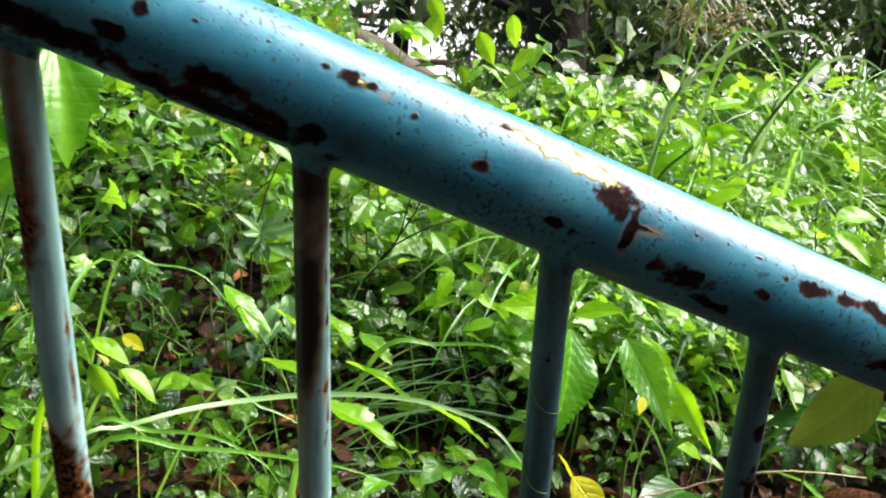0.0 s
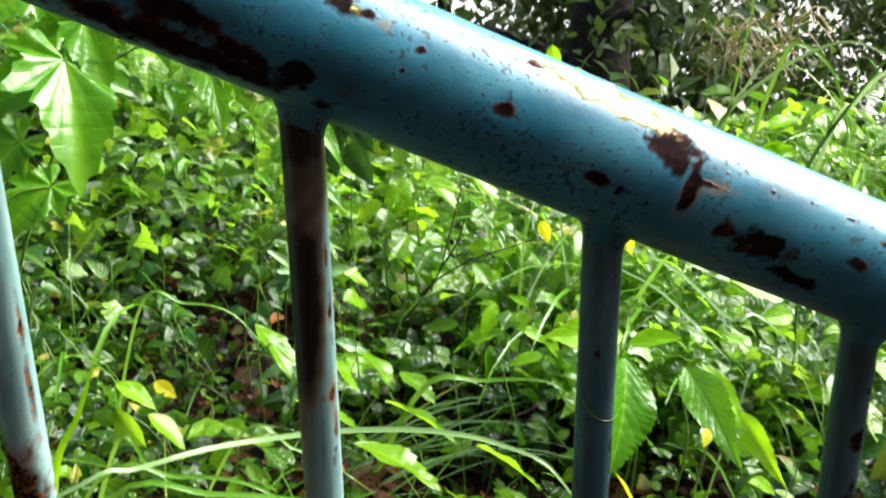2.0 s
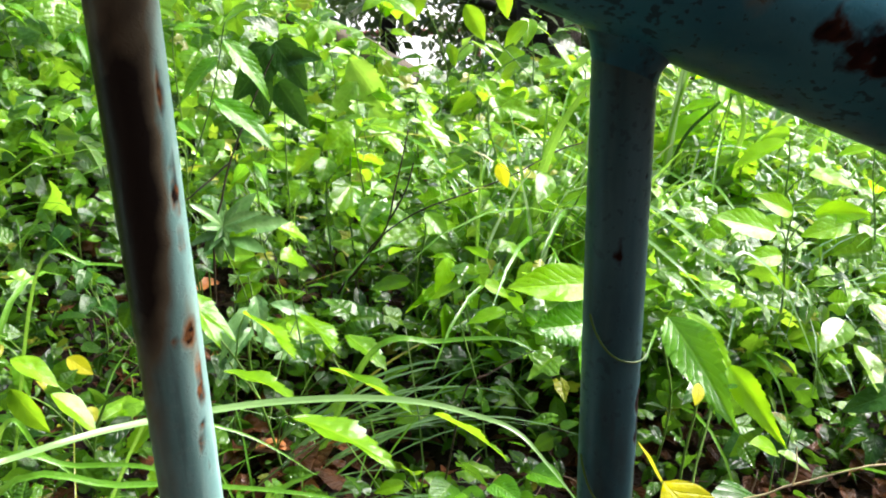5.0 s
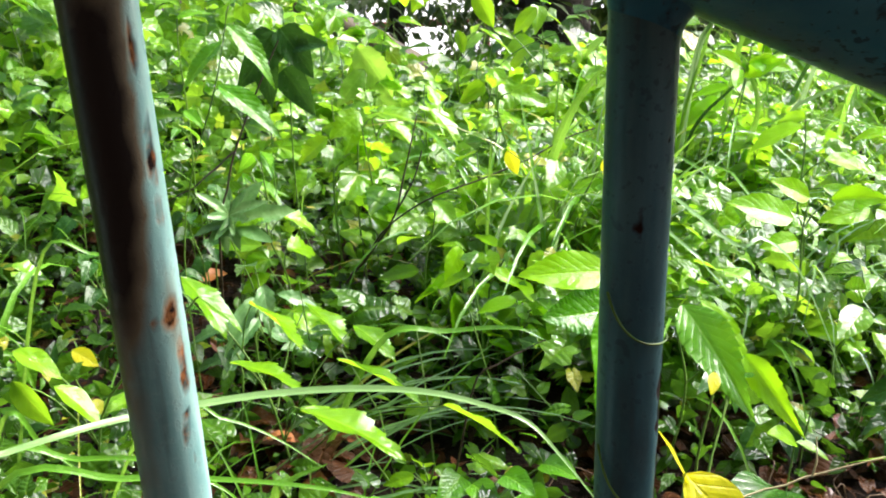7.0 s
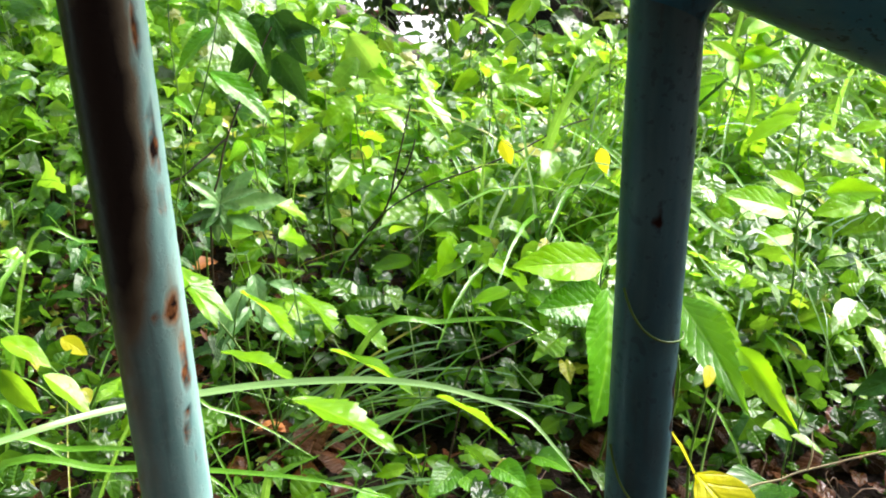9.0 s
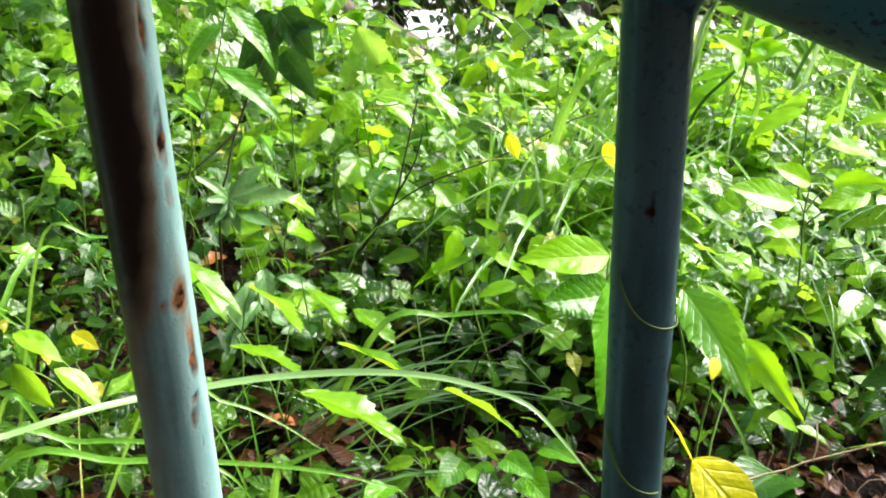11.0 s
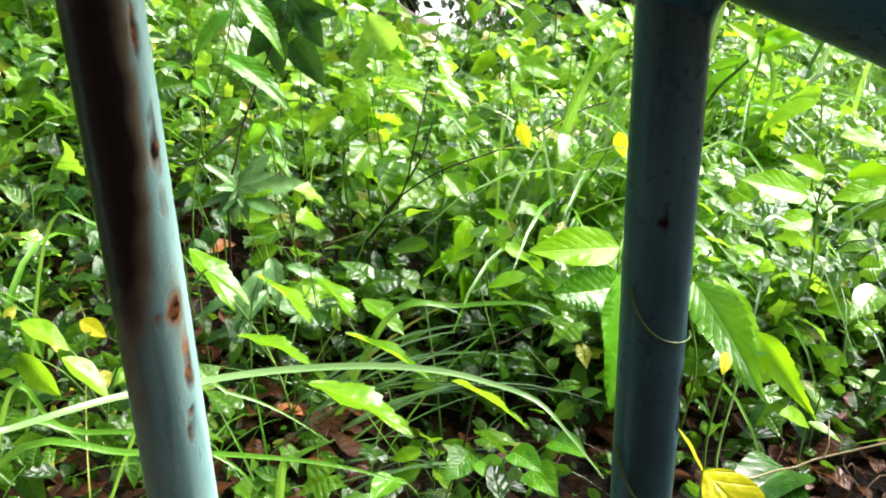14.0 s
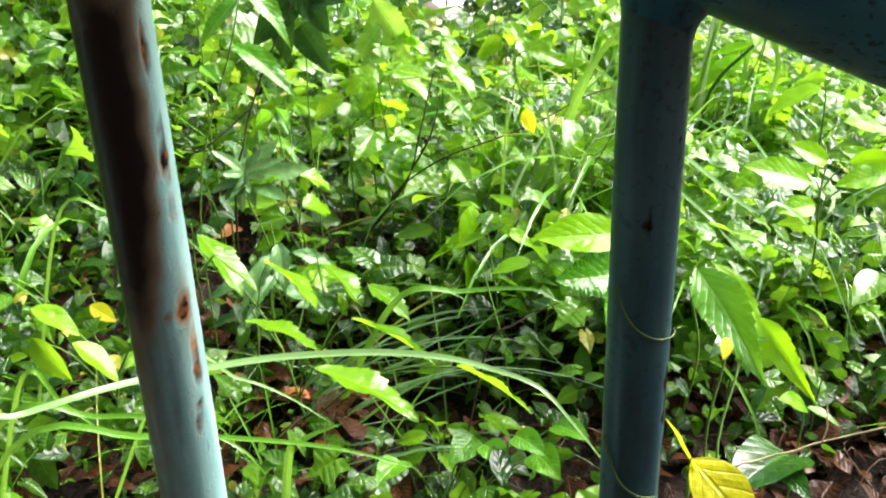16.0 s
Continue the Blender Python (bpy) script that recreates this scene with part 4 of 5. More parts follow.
plant("broadleaf_plant", "upright plant with pale green pointed leaves", (0.66, 1.12),
      [((0.67, 1.10, 0.516), (0.627, 1.09, 0.542)), ((0.675, 1.1, 0.50), (0.72, 1.08, 0.53)), ((0.68, 1.1, 0.52), (0.735, 1.08, 0.515))], "lime", "plant", hint=(0.15, -0.65, 0.75))
plant("tall_weed", "tall weed with large drooping veined leaves", (-0.42, 0.66),
      [((-0.214, 0.62, 0.779), (-0.180, 0.53, 0.697)), ((-0.222, 0.62, 0.776), (-0.278, 0.56, 0.752)), ((-0.20, 0.66, 0.808), (-0.180, 0.60, 0.772)), ((-0.20, 0.66, 0.808), (-0.258, 0.64, 0.795)),
       ((-0.19, 0.70, 0.85), (-0.19, 0.66, 0.795)), ((-0.27, 0.64, 0.70), (-0.33, 0.61, 0.66)), ((-0.26, 0.69, 0.64), (-0.31, 0.64, 0.61)), ((-0.23, 0.64, 0.84), (-0.28, 0.60, 0.83))], "wide", "weed", stem=0.0026, hint=(0.1, -0.75, 0.65))
plant("tall_weed", "tall weed with narrow arching light green leaves", (-0.42, 0.75),
      [((-0.141, 0.70, 0.818), (-0.125, 0.61, 0.773)), ((-0.112, 0.68, 0.818), (-0.0745, 0.59, 0.761)), ((-0.098, 0.66, 0.785), (-0.0716, 0.57, 0.719)), ((-0.14, 0.69, 0.86), (-0.09, 0.66, 0.87)), ((-0.085, 0.62, 0.835), (-0.030, 0.56, 0.806))], "lance", "weed", stem=0.0022, hint=(-0.2, -0.7, 0.7))
plant("broadleaf_plant", "plant with a broad dull green leaf beside the stairs", (0.60, 0.52),
      [((0.62, 0.457, 0.455), (0.525, 0.442, 0.375)), ((0.63, 0.50, 0.43), (0.70, 0.48, 0.40))], "olive", "plant")
plant("creeping_vine", "vine with pointed bright green leaves on thin stems", (0.42, 1.82),
      [((0.348, 1.75, 0.566), (0.312, 1.735, 0.499)), ((0.433, 1.75, 0.53), (0.469, 1.735, 0.461)), ((0.442, 1.75, 0.458), (0.508, 1.735, 0.412)), ((0.495, 1.70, 0.577), (0.500, 1.685, 0.510)),
       ((0.399, 1.75, 0.458), (0.41, 1.735, 0.414)), ((0.556, 1.75, 0.492), (0.506, 1.735, 0.448)), ((0.33, 1.78, 0.60), (0.36, 1.76, 0.54)), ((0.60, 1.72, 0.45), (0.64, 1.70, 0.40))], "plain", "vine")
plant("yellow_leaf_shoot", "thin shoot with clear yellow leaves beside a baluster", (0.15, 0.07),
      [((0.1375, 0.026, 0.678), (0.1245, 0.018, 0.7045), "slim_yellow"), ((0.1335, 0.022, 0.687), (0.150, 0.004, 0.667))], "yellow", "shoot", stem=0.0008, hint=(0.12, -0.62, 0.75))
plant("yellow_leaf_weed", "small weed with yellowed leaves", (-0.20, 0.93), [((-0.225, 0.914, 0.292), (-0.195, 0.899, 0.276))], "yellow", "weed")
plant("yellow_leaf_weed", "small weed with yellowed leaves", (0.39, 0.54), [((0.380, 0.512, 0.408), (0.372, 0.497, 0.395))], "yellow", "weed", hint=(0.0, -0.7, 0.7))
plant("yellow_leaf_weed", "small weed with yellowed leaves", (0.36, 0.96), [((0.317, 1.0, 0.459), (0.326, 0.985, 0.431)), ((0.41, 0.9, 0.473), (0.415, 0.885, 0.446))], "yellow", "weed")
plant("yellow_leaf_weed", "small weed with two yellow-green leaves on a bare vine", (0.425, 0.46), [((0.425, 0.45, 0.371), (0.395, 0.435, 0.395)), ((0.425, 0.45, 0.371), (0.450, 0.435, 0.362))], "plain", "weed", stem=0.001)


plant("mugwort", "weed with narrow cut grey-green leaves, silvery underneath", (-0.03, 0.96),
      [((-0.030, 0.943, 0.429), (-0.054, 0.925, 0.470)), ((-0.030, 0.943, 0.429), (0.006, 0.925, 0.456)), ((-0.031, 0.943, 0.422), (0.044, 0.93, 0.440)),
       ((-0.037, 0.943, 0.423), (-0.036, 0.92, 0.388)), ((-0.03, 0.943, 0.42), (-0.070, 0.925, 0.425))], "mugwort", "weed", "mugworts", hint=(0.1, -0.7, 0.7))
plant("tall_weed", "leafy weed with large dark leaves hanging over the bank", (0.06, 1.06),
      [((0.045, 1.0, 0.625), (-0.002, 0.975, 0.568)), ((0.05, 1.0, 0.63), (0.085, 0.98, 0.575)), ((0.03, 1.0, 0.60), (0.03, 0.975, 0.545)), ((0.055, 1.0, 0.64), (0.02, 0.985, 0.665)), ((0.06, 1.0, 0.61), (0.10, 0.98, 0.615)), ((0.05, 1.01, 0.58), (0.08, 0.98, 0.53))], "deep", "weed", stem=0.0011, hint=(0.2, -0.7, 0.6))
plant("leafy_weed", "leafy weed with narrow bright leaves bending over", (-0.08, 0.86),
      [((-0.003, 0.80, 0.675), (0.043, 0.78, 0.620)), ((-0.02, 0.83, 0.61), (0.045, 0.80, 0.565)), ((-0.01, 0.82, 0.655), (-0.055, 0.79, 0.62)), ((0.0, 0.81, 0.69), (0.03, 0.78, 0.715))], "lance", "weed", "leafy weeds on the bank", stem=0.0010, hint=(0.2, -0.5, 0.8))
plant("leafy_weed", "leafy weed with pale leaves shining in the light", (0.20, 1.52),
      [((0.181, 1.5, 0.494), (0.232, 1.46, 0.414)), ((0.203, 1.42, 0.43), (0.250, 1.39, 0.355)), ((0.19, 1.48, 0.46), (0.14, 1.45, 0.41)), ((0.21, 1.47, 0.44), (0.27, 1.44, 0.42)), ((0.185, 1.5, 0.50), (0.15, 1.47, 0.52))], "pale", "weed", "leafy weeds on the bank", hint=(0.3, -0.5, 0.8))


plant("creeper", "creeper with large dark wet leaves low by the railing", (0.39, 0.47),
      [((0.421, 0.46, 0.317), (0.343, 0.4, 0.348)), ((0.403, 0.45, 0.317), (0.411, 0.4, 0.326)), ((0.449, 0.6, 0.349), (0.392, 0.56, 0.368)), ((0.431, 0.6, 0.364), (0.435, 0.56, 0.332))], "deep", "weed", "dark creepers", hint=(0.1, 0.12, 1.0))
plant("creeper", "creeper with small wet heart-shaped leaves", (0.16, 0.55),
      [((0.174, 0.55, 0.299), (0.193, 0.52, 0.292)), ((0.166, 0.56, 0.302), (0.14, 0.53, 0.298)), ((0.203, 0.55, 0.304), (0.224, 0.52, 0.304)), ((0.242, 0.56, 0.303), (0.267, 0.53, 0.308)), ((0.219, 0.54, 0.29), (0.231, 0.5, 0.293)), ((0.096, 0.53, 0.307), (0.073, 0.5, 0.313))], "heart", "weed", "creepers under the arching blade", hint=(0.05, -0.15, 0.98))
plant("toothed_weed", "low weed with long glossy toothed leaves", (0.02, 0.74),
      [((-0.012, 0.78, 0.391), (0.043, 0.72, 0.37)), ((-0.078, 0.8, 0.421), (-0.03, 0.74, 0.381)), ((0.046, 0.84, 0.355), (0.092, 0.78, 0.332)), ((0.095, 0.8, 0.342), (0.137, 0.75, 0.326)), ((-0.034, 0.7, 0.368), (0.037, 0.66, 0.36)), ((0.029, 0.62, 0.355), (0.122, 0.57, 0.332)), ((0.159, 0.6, 0.353), (0.223, 0.56, 0.329)), ((0.071, 0.73, 0.341), (0.155, 0.68, 0.317))], "toothed", group=G, hint=(0.10, 0.42, 0.90))


def fallen(x, y, turn, size, kind, label):
    ob = new("fallen_leaf", leaf_mesh(kind, 1))
    ob.matrix_world = pose(x, y, float(ground_z(x, y)) + 0.022, 12, 14, turn) @ Matrix.Scale(size, 4)
    tagged(ob, label, "leaf", "fallen leaves")


fallen(-0.10, 1.17, -60, 0.050, "orange", "orange fallen leaf lying on the litter")
fallen(0.19, 1.20, 20, 0.035, "orange", "orange fallen leaf lying on the litter")
fallen(-0.05, 0.86, 130, 0.045, "orange", "orange fallen leaf lying on the litter")
fallen(0.02, 0.78, 80, 0.040, "orange", "orange fallen leaf lying on the litter")


def litter_patch(cx, cy, rx, ry, count, seed):
    """Single fallen leaves, wet and rust-brown, lying where the weeds leave a gap."""
    r = np.random.default_rng(seed)
    for _ in range(count):
        fallen(cx + r.normal(0, rx), cy + r.normal(0, ry), r.uniform(0, 360), r.uniform(0.022, 0.048), "brown", "wet rust-brown fallen leaf lying on the soil")


litter_patch(-0.10, 0.90, 0.06, 0.05, 26, 51)
litter_patch(0.03, 0.74, 0.07, 0.06, 22, 52)
litter_patch(0.14, 1.10, 0.08, 0.05, 14, 53)
litter_patch(0.44, 0.50, 0.08, 0.04, 14, 54)
litter_patch(0.56, 0.58, 0.07, 0.05, 20, 55)


def more_weeds(count, xr, yr, size, height, kind, name, label, group, seed):
    """Weeds of one kind by chance: several leaves round a low stem."""
    r = np.random.default_rng(seed)
    for _ in range(count):
        x, y = r.uniform(*xr), r.uniform(*yr)
        g = float(ground_z(x, y))
        h, a0, leaves = r.uniform(*height), r.uniform(0, 6.28), []
        for j in range(int(r.integers(4, 8))):
            a = a0 + j * 2.4 + r.normal(0, 0.3)
            L = r.uniform(*size)
            q = r.uniform(0.45, 1.0)
            b = np.array((x + 0.25 * L * np.cos(a), y + 0.25 * L * np.sin(a), g + h * q))
            t = b + L * np.array((np.cos(a) * 0.93, np.sin(a) * 0.93, r.normal(-0.30, 0.2)))
            leaves.append((tuple(b), tuple(t)))
        plant(name, label, (x, y), leaves, kind, group=group, rnd=r)


more_weeds(4, (-0.34, 0.0), (0.62, 0.9), (0.030, 0.046), (0.07, 0.17), "toothed", "toothed_weed", "low weed with glossy light green toothed leaves", G, 3)
more_weeds(3, (0.13, 0.27), (0.54, 0.64), (0.03, 0.05), (0.03, 0.10), "toothed", "toothed_weed", "low weed with glossy light green toothed leaves", G, 31)
more_weeds(17, (0.46, 1.05), (0.62, 1.1), (0.040, 0.075), (0.08, 0.20), "plain", "leafy_weed", "leafy weed with smooth pale green oval leaves", "leafy weeds among the grass", 4)
more_weeds(15, (0.02, 0.72), (0.95, 1.45), (0.040, 0.070), (0.15, 0.34), "lobed", "lobed_weed", "weed with lobed yellow-green leaves", "lobed weeds in the thicket", 5)
more_weeds(26, (0.40, 1.80), (1.2, 2.0), (0.05, 0.085), (0.10, 0.22), "vine", "leafy_weed", "leafy weed with heart-shaped bright leaves", "leafy weeds on the brow", 6)
more_weeds(8, (0.20, 0.44), (0.85, 1.12), (0.045, 0.075), (0.12, 0.26), "plain", "leafy_weed", "leafy weed with smooth pale green oval leaves", "leafy weeds among the grass", 14)
more_weeds(9, (-0.40, 0.0), (0.80, 1.25), (0.024, 0.042), (0.10, 0.26), "deep", "creeper", "creeper with dark wet heart-shaped leaves", "dark creepers", 21)
more_weeds(7, (0.36, 0.85), (0.62, 0.88), (0.04, 0.07), (0.05, 0.16), "deep", "creeper", "creeper with dark wet heart-shaped leaves", "dark creepers", 22)
more_weeds(6, (0.40, 0.80), (0.85, 1.25), (0.05, 0.085), (0.2, 0.34), "lime", "leafy_weed", "leafy weed with pointed yellow-green leaves", "leafy weeds among the grass", 23)
more_weeds(5, (0.20, 0.38), (0.74, 0.98), (0.035, 0.06), (0.10, 0.22), "lime", "leafy_weed", "leafy weed with pointed yellow-green leaves", "leafy weeds among the grass", 33)
more_weeds(1, (0.02, 0.20), (0.66, 0.80), (0.035, 0.056), (0.06, 0.14), "toothed", "toothed_weed", "low weed with glossy light green toothed leaves", G, 41)
more_weeds(2, (-0.12, 0.02), (0.84, 0.95), (0.050, 0.075), (0.14, 0.26), "cut", "mugwort", "weed with narrow pale grey-green leaves", "mugworts", 9)
more_weeds(5, (0.12, 0.27), (1.62, 1.85), (0.04, 0.065), (0.22, 0.36), "vine", "creeping_vine", "vine with pointed bright green leaves on thin stems", "vines on the brow", 10)
more_weeds(6, (0.42, 0.72), (1.60, 1.85), (0.04, 0.07), (0.10, 0.24), "vine", "creeping_vine", "vine with pointed bright green leaves on thin stems", "vines on the brow", 11)
more_weeds(12, (0.45, 1.45), (1.35, 1.85), (0.045, 0.075), (0.10, 0.24), "pale", "leafy_weed", "leafy weed with pale leaves shining in the light", "leafy weeds on the brow", 61)
more_weeds(8, (-0.45, 0.05), (1.15, 1.7), (0.04, 0.065), (0.2, 0.45), "lance", "lance_leaf_weed", "weed with narrow glossy leaves", "narrow-leaved weeds", 8)


def arched(name, label, ctrl, width, root=None, face=(0.05, -0.5, 0.86), material=None, n=26, base=0.75, swell=0.3):
    """One long grass blade as a thing; it starts at the ground."""
    c = [np.array(p) for p in ctrl]
    if root is not None:
        c = [np.array((root[0], root[1], float(ground_z(*root)) - 0.01))] + c
    o = c[0]
    V, F, U = blade(smooth_path([p - o for p in c], n), width, face, 0.55, base, swell)
    thing = tagged(new(name, mesh_of(name, V, F, U, material or M_GRASS)), label, "grass", "long grass blades")
    thing.location = o
    return thing


arched("grass_blade", "long pale green grass blade arching across the litter", [(-0.30, 0.285, 0.455), (-0.175, 0.31, 0.532), (-0.142, 0.33, 0.528), (-0.114, 0.345, 0.526), (-0.085, 0.365, 0.52), (-0.043, 0.385, 0.512), (0.01, 0.395, 0.508), (0.068, 0.39, 0.507), (0.112, 0.38, 0.504), (0.144, 0.37, 0.497), (0.174, 0.355, 0.488), (0.194, 0.345, 0.465), (0.215, 0.335, 0.435)], 0.0088, (-0.46, 0.26), n=60, base=0.25, material=M_PALEGRASS, swell=0.62)
LONG = "long narrow green grass blade bending over"
arched("grass_blade", LONG, [(-0.083, 0.50, 0.443), (-0.030, 0.50, 0.429), (0.006, 0.50, 0.407), (0.043, 0.50, 0.372)], 0.004, (-0.2, 0.52))
arched("grass_blade", LONG, [(-0.194, 0.45, 0.421), (-0.102, 0.45, 0.420), (-0.032, 0.45, 0.408), (0.041, 0.44, 0.395), (0.097, 0.43, 0.376)], 0.007, (-0.33, 0.46))
arched("grass_blade", LONG, [(-0.207, 0.48, 0.423), (-0.137, 0.48, 0.422), (-0.080, 0.47, 0.418), (-0.034, 0.46, 0.393), (-0.016, 0.46, 0.364)], 0.006, (-0.34, 0.5))
arched("grass_blade", LONG, [(-0.192, 0.50, 0.444), (-0.164, 0.50, 0.423), (-0.140, 0.50, 0.395)], 0.006, (-0.27, 0.52))
arched("grass_blade", LONG, [(0.00, 0.50, 0.342), (0.016, 0.50, 0.364), (0.046, 0.50, 0.375)], 0.009, (-0.02, 0.52))
arched("grass_blade", LONG, [(0.37, 0.90, 0.44), (0.40, 0.72, 0.50), (0.431, 0.60, 0.484), (0.458, 0.60, 0.487), (0.495, 0.60, 0.455), (0.533, 0.60, 0.385), (0.568, 0.60, 0.304)], 0.006, (0.35, 0.98), material=M_PALEGRASS)
arched("grass_blade", LONG, [(0.35, 0.86, 0.43), (0.375, 0.72, 0.48), (0.399, 0.62, 0.473), (0.418, 0.62, 0.451), (0.446, 0.62, 0.421)], 0.006, (0.34, 0.92), material=M_PALEGRASS)
arched("grass_blade", LONG, [(0.119, 0.75, 0.344), (0.191, 0.75, 0.348), (0.261, 0.74, 0.348), (0.296, 0.73, 0.332)], 0.009, (0.04, 0.76))
V_UP = (0, -0.85, 0.5)
arched("grass_blade", "tall grass stalk rising out of the thicket", [(0.611, 1.15, 0.43), (0.642, 1.15, 0.554), (0.663, 1.15, 0.687), (0.672, 1.15, 0.78)], 0.0065, (0.59, 1.16), V_UP)
arched("grass_blade", LONG, [(0.625, 1.15, 0.50), (0.647, 1.15, 0.573), (0.67, 1.15, 0.605), (0.693, 1.15, 0.64), (0.73, 1.15, 0.665), (0.775, 1.14, 0.664)], 0.006, (0.60, 1.16), V_UP, n=34, material=M_PALEGRASS)
arched("grass_blade", LONG, [(0.62, 1.15, 0.50), (0.647, 1.15, 0.569), (0.706, 1.15, 0.618), (0.764, 1.14, 0.656), (0.82, 1.13, 0.671), (0.874, 1.12, 0.651), (0.915, 1.11, 0.615)], 0.008, (0.60, 1.17), V_UP, n=40, material=M_PALEGRASS)
arched("grass_blade", LONG, [(0.71, 1.2, 0.50), (0.75, 1.2, 0.64), (0.777, 1.2, 0.656), (0.826, 1.2, 0.622), (0.854, 1.2, 0.57), (0.879, 1.2, 0.489), (0.903, 1.2, 0.382)], 0.010, (0.68, 1.21), V_UP, n=40)
arched("grass_blade", "dull dark green grass blade leaning over the thicket", [(0.796, 1.25, 0.33), (0.81, 1.22, 0.419), (0.824, 1.19, 0.493), (0.848, 1.15, 0.574), (0.871, 1.1, 0.657), (0.904, 1.07, 0.701), (0.95, 1.04, 0.72)], 0.0085, (0.79, 1.27), V_UP, n=34, material=M_DARKBLADE)
arched("grass_blade", LONG, [(0.835, 1.18, 0.52), (0.849, 1.15, 0.569), (0.863, 1.12, 0.614), (0.894, 1.1, 0.636), (0.924, 1.08, 0.635), (0.96, 1.06, 0.61)], 0.010, (0.80, 1.26), V_UP, material=M_PALEGRASS)
arched("grass_blade", "dull dark green grass blade leaning over the thicket", [(0.618, 1.15, 0.382), (0.638, 1.15, 0.430), (0.672, 1.15, 0.462), (0.707, 1.15, 0.492), (0.745, 1.15, 0.518), (0.80, 1.15, 0.54)], 0.006, (0.60, 1.16), V_UP, material=M_DARKBLADE)
arched("grass_blade", "silvery narrow grass blade arching over", [(0.71, 1.12, 0.298), (0.719, 1.12, 0.329), (0.756, 1.12, 0.362), (0.806, 1.12, 0.379), (0.838, 1.12, 0.376), (0.87, 1.12, 0.358)], 0.0075, (0.70, 1.13), material=M_PALEBLADE)
arched("grass_blade", "silvery narrow grass blade arching over", [(0.63, 1.1, 0.40), (0.646, 1.1, 0.419), (0.68, 1.1, 0.422), (0.732, 1.1, 0.407), (0.782, 1.1, 0.385), (0.815, 1.1, 0.355)], 0.0038, (0.61, 1.11), material=M_PALEBLADE)
arched("grass_blade", LONG, [(0.69, 1.12, 0.35), (0.70, 1.1, 0.45), (0.68, 1.1, 0.51), (0.667, 1.1, 0.535)], 0.012, (0.70, 1.13), V_UP)
arched("grass_blade", LONG, [(0.77, 1.15, 0.41), (0.813, 1.15, 0.448), (0.878, 1.15, 0.463), (0.934, 1.15, 0.452)], 0.008, (0.73, 1.16), V_UP, material=M_PALEGRASS)
arched("grass_blade", "bright upright blade of a broad-leaved grass", [(0.341, 1.0, 0.301), (0.355, 1.0, 0.371), (0.376, 1.0, 0.456), (0.39, 1.0, 0.50)], 0.013, (0.335, 1.0), V_UP)
arched("grass_blade", "bright upright blade of a broad-leaved grass", [(0.36, 0.97, 0.42), (0.378, 0.95, 0.504), (0.401, 0.95, 0.543), (0.422, 0.95, 0.568)], 0.015, (0.345, 0.99), V_UP)
arched("grass_blade", "bright upright blade of a broad-leaved grass", [(0.372, 0.9, 0.304), (0.392, 0.9, 0.355), (0.411, 0.9, 0.405)], 0.012, (0.36, 0.9), V_UP)
arched("grass_blade", "pale upright blade of a broad-leaved grass", [(0.325, 1.0, 0.30), (0.333, 1.0, 0.37), (0.338, 1.0, 0.43)], 0.016, (0.32, 1.0), V_UP, material=M_PALEGRASS)
arched("grass_blade", LONG, [(-0.25, 0.50, 0.41), (-0.224, 0.52, 0.472), (-0.208, 0.55, 0.517)], 0.010, (-0.27, 0.49), material=M_LIME)
arched("grass_blade", LONG, [(-0.202, 0.75, 0.469), (-0.150, 0.75, 0.475), (-0.098, 0.75, 0.458), (-0.054, 0.75, 0.394)], 0.005, (-0.28, 0.76))


def twig(label, lines, root, r=0.0024, material=None, crook=0.0035):
    """A bare branching stem: several lines in one mesh, the first from the ground."""
    o = np.array((root[0], root[1], float(ground_z(*root)) - 0.01))
    bits = []
    for j, l in enumerate(lines):
        c = [np.array(p) - o for p in l]
        if j == 0:
            c = [np.zeros(3)] + c
        bits.append(tube(smooth_path(c, 16), r * (1.0 if j == 0 else 0.7), r * 0.45, 6))
    V, F, U = joined(bits)
    V = V + crook * np.sin(V[:, [1, 2, 0]] * 38 + j) + 0.0008 * np.sin(V[:, [1, 2, 0]] * 210)
    thing = tagged(new("twig", mesh_of("twig", V, F, U, material or M_TWIG)), label, "twig")
    thing.location = o


twig("dark bare forked twig among the leaves", [[(0.102, 1.06, 0.27), (0.140, 1.04, 0.325), (0.173, 1.03, 0.375), (0.187, 1.03, 0.43), (0.208, 1.03, 0.50)],
                                               [(0.122, 1.05, 0.300), (0.170, 1.02, 0.372), (0.231, 1.0, 0.406), (0.300, 1.0, 0.432), (0.365, 1.0, 0.454), (0.433, 1.0, 0.477)],
                                               [(0.175, 1.03, 0.38), (0.20, 1.02, 0.43), (0.21, 1.02, 0.46)]], (0.08, 1.07), 0.0020)
twig("thin dark stem standing in the leaves", [[(-0.045, 0.95, 0.40), (-0.030, 0.95, 0.455), (-0.016, 0.95, 0.501), (0.017, 0.95, 0.577), (0.045, 0.95, 0.63)], [(-0.016, 0.95, 0.501), (-0.06, 0.94, 0.47), (-0.10, 0.94, 0.455)]], (-0.06, 0.96), 0.0017)
twig("short dark stick poking out of the litter", [[(0.191, 0.62, 0.345), (0.226, 0.62, 0.377), (0.264, 0.62, 0.398)]], (0.16, 0.63), 0.0012)
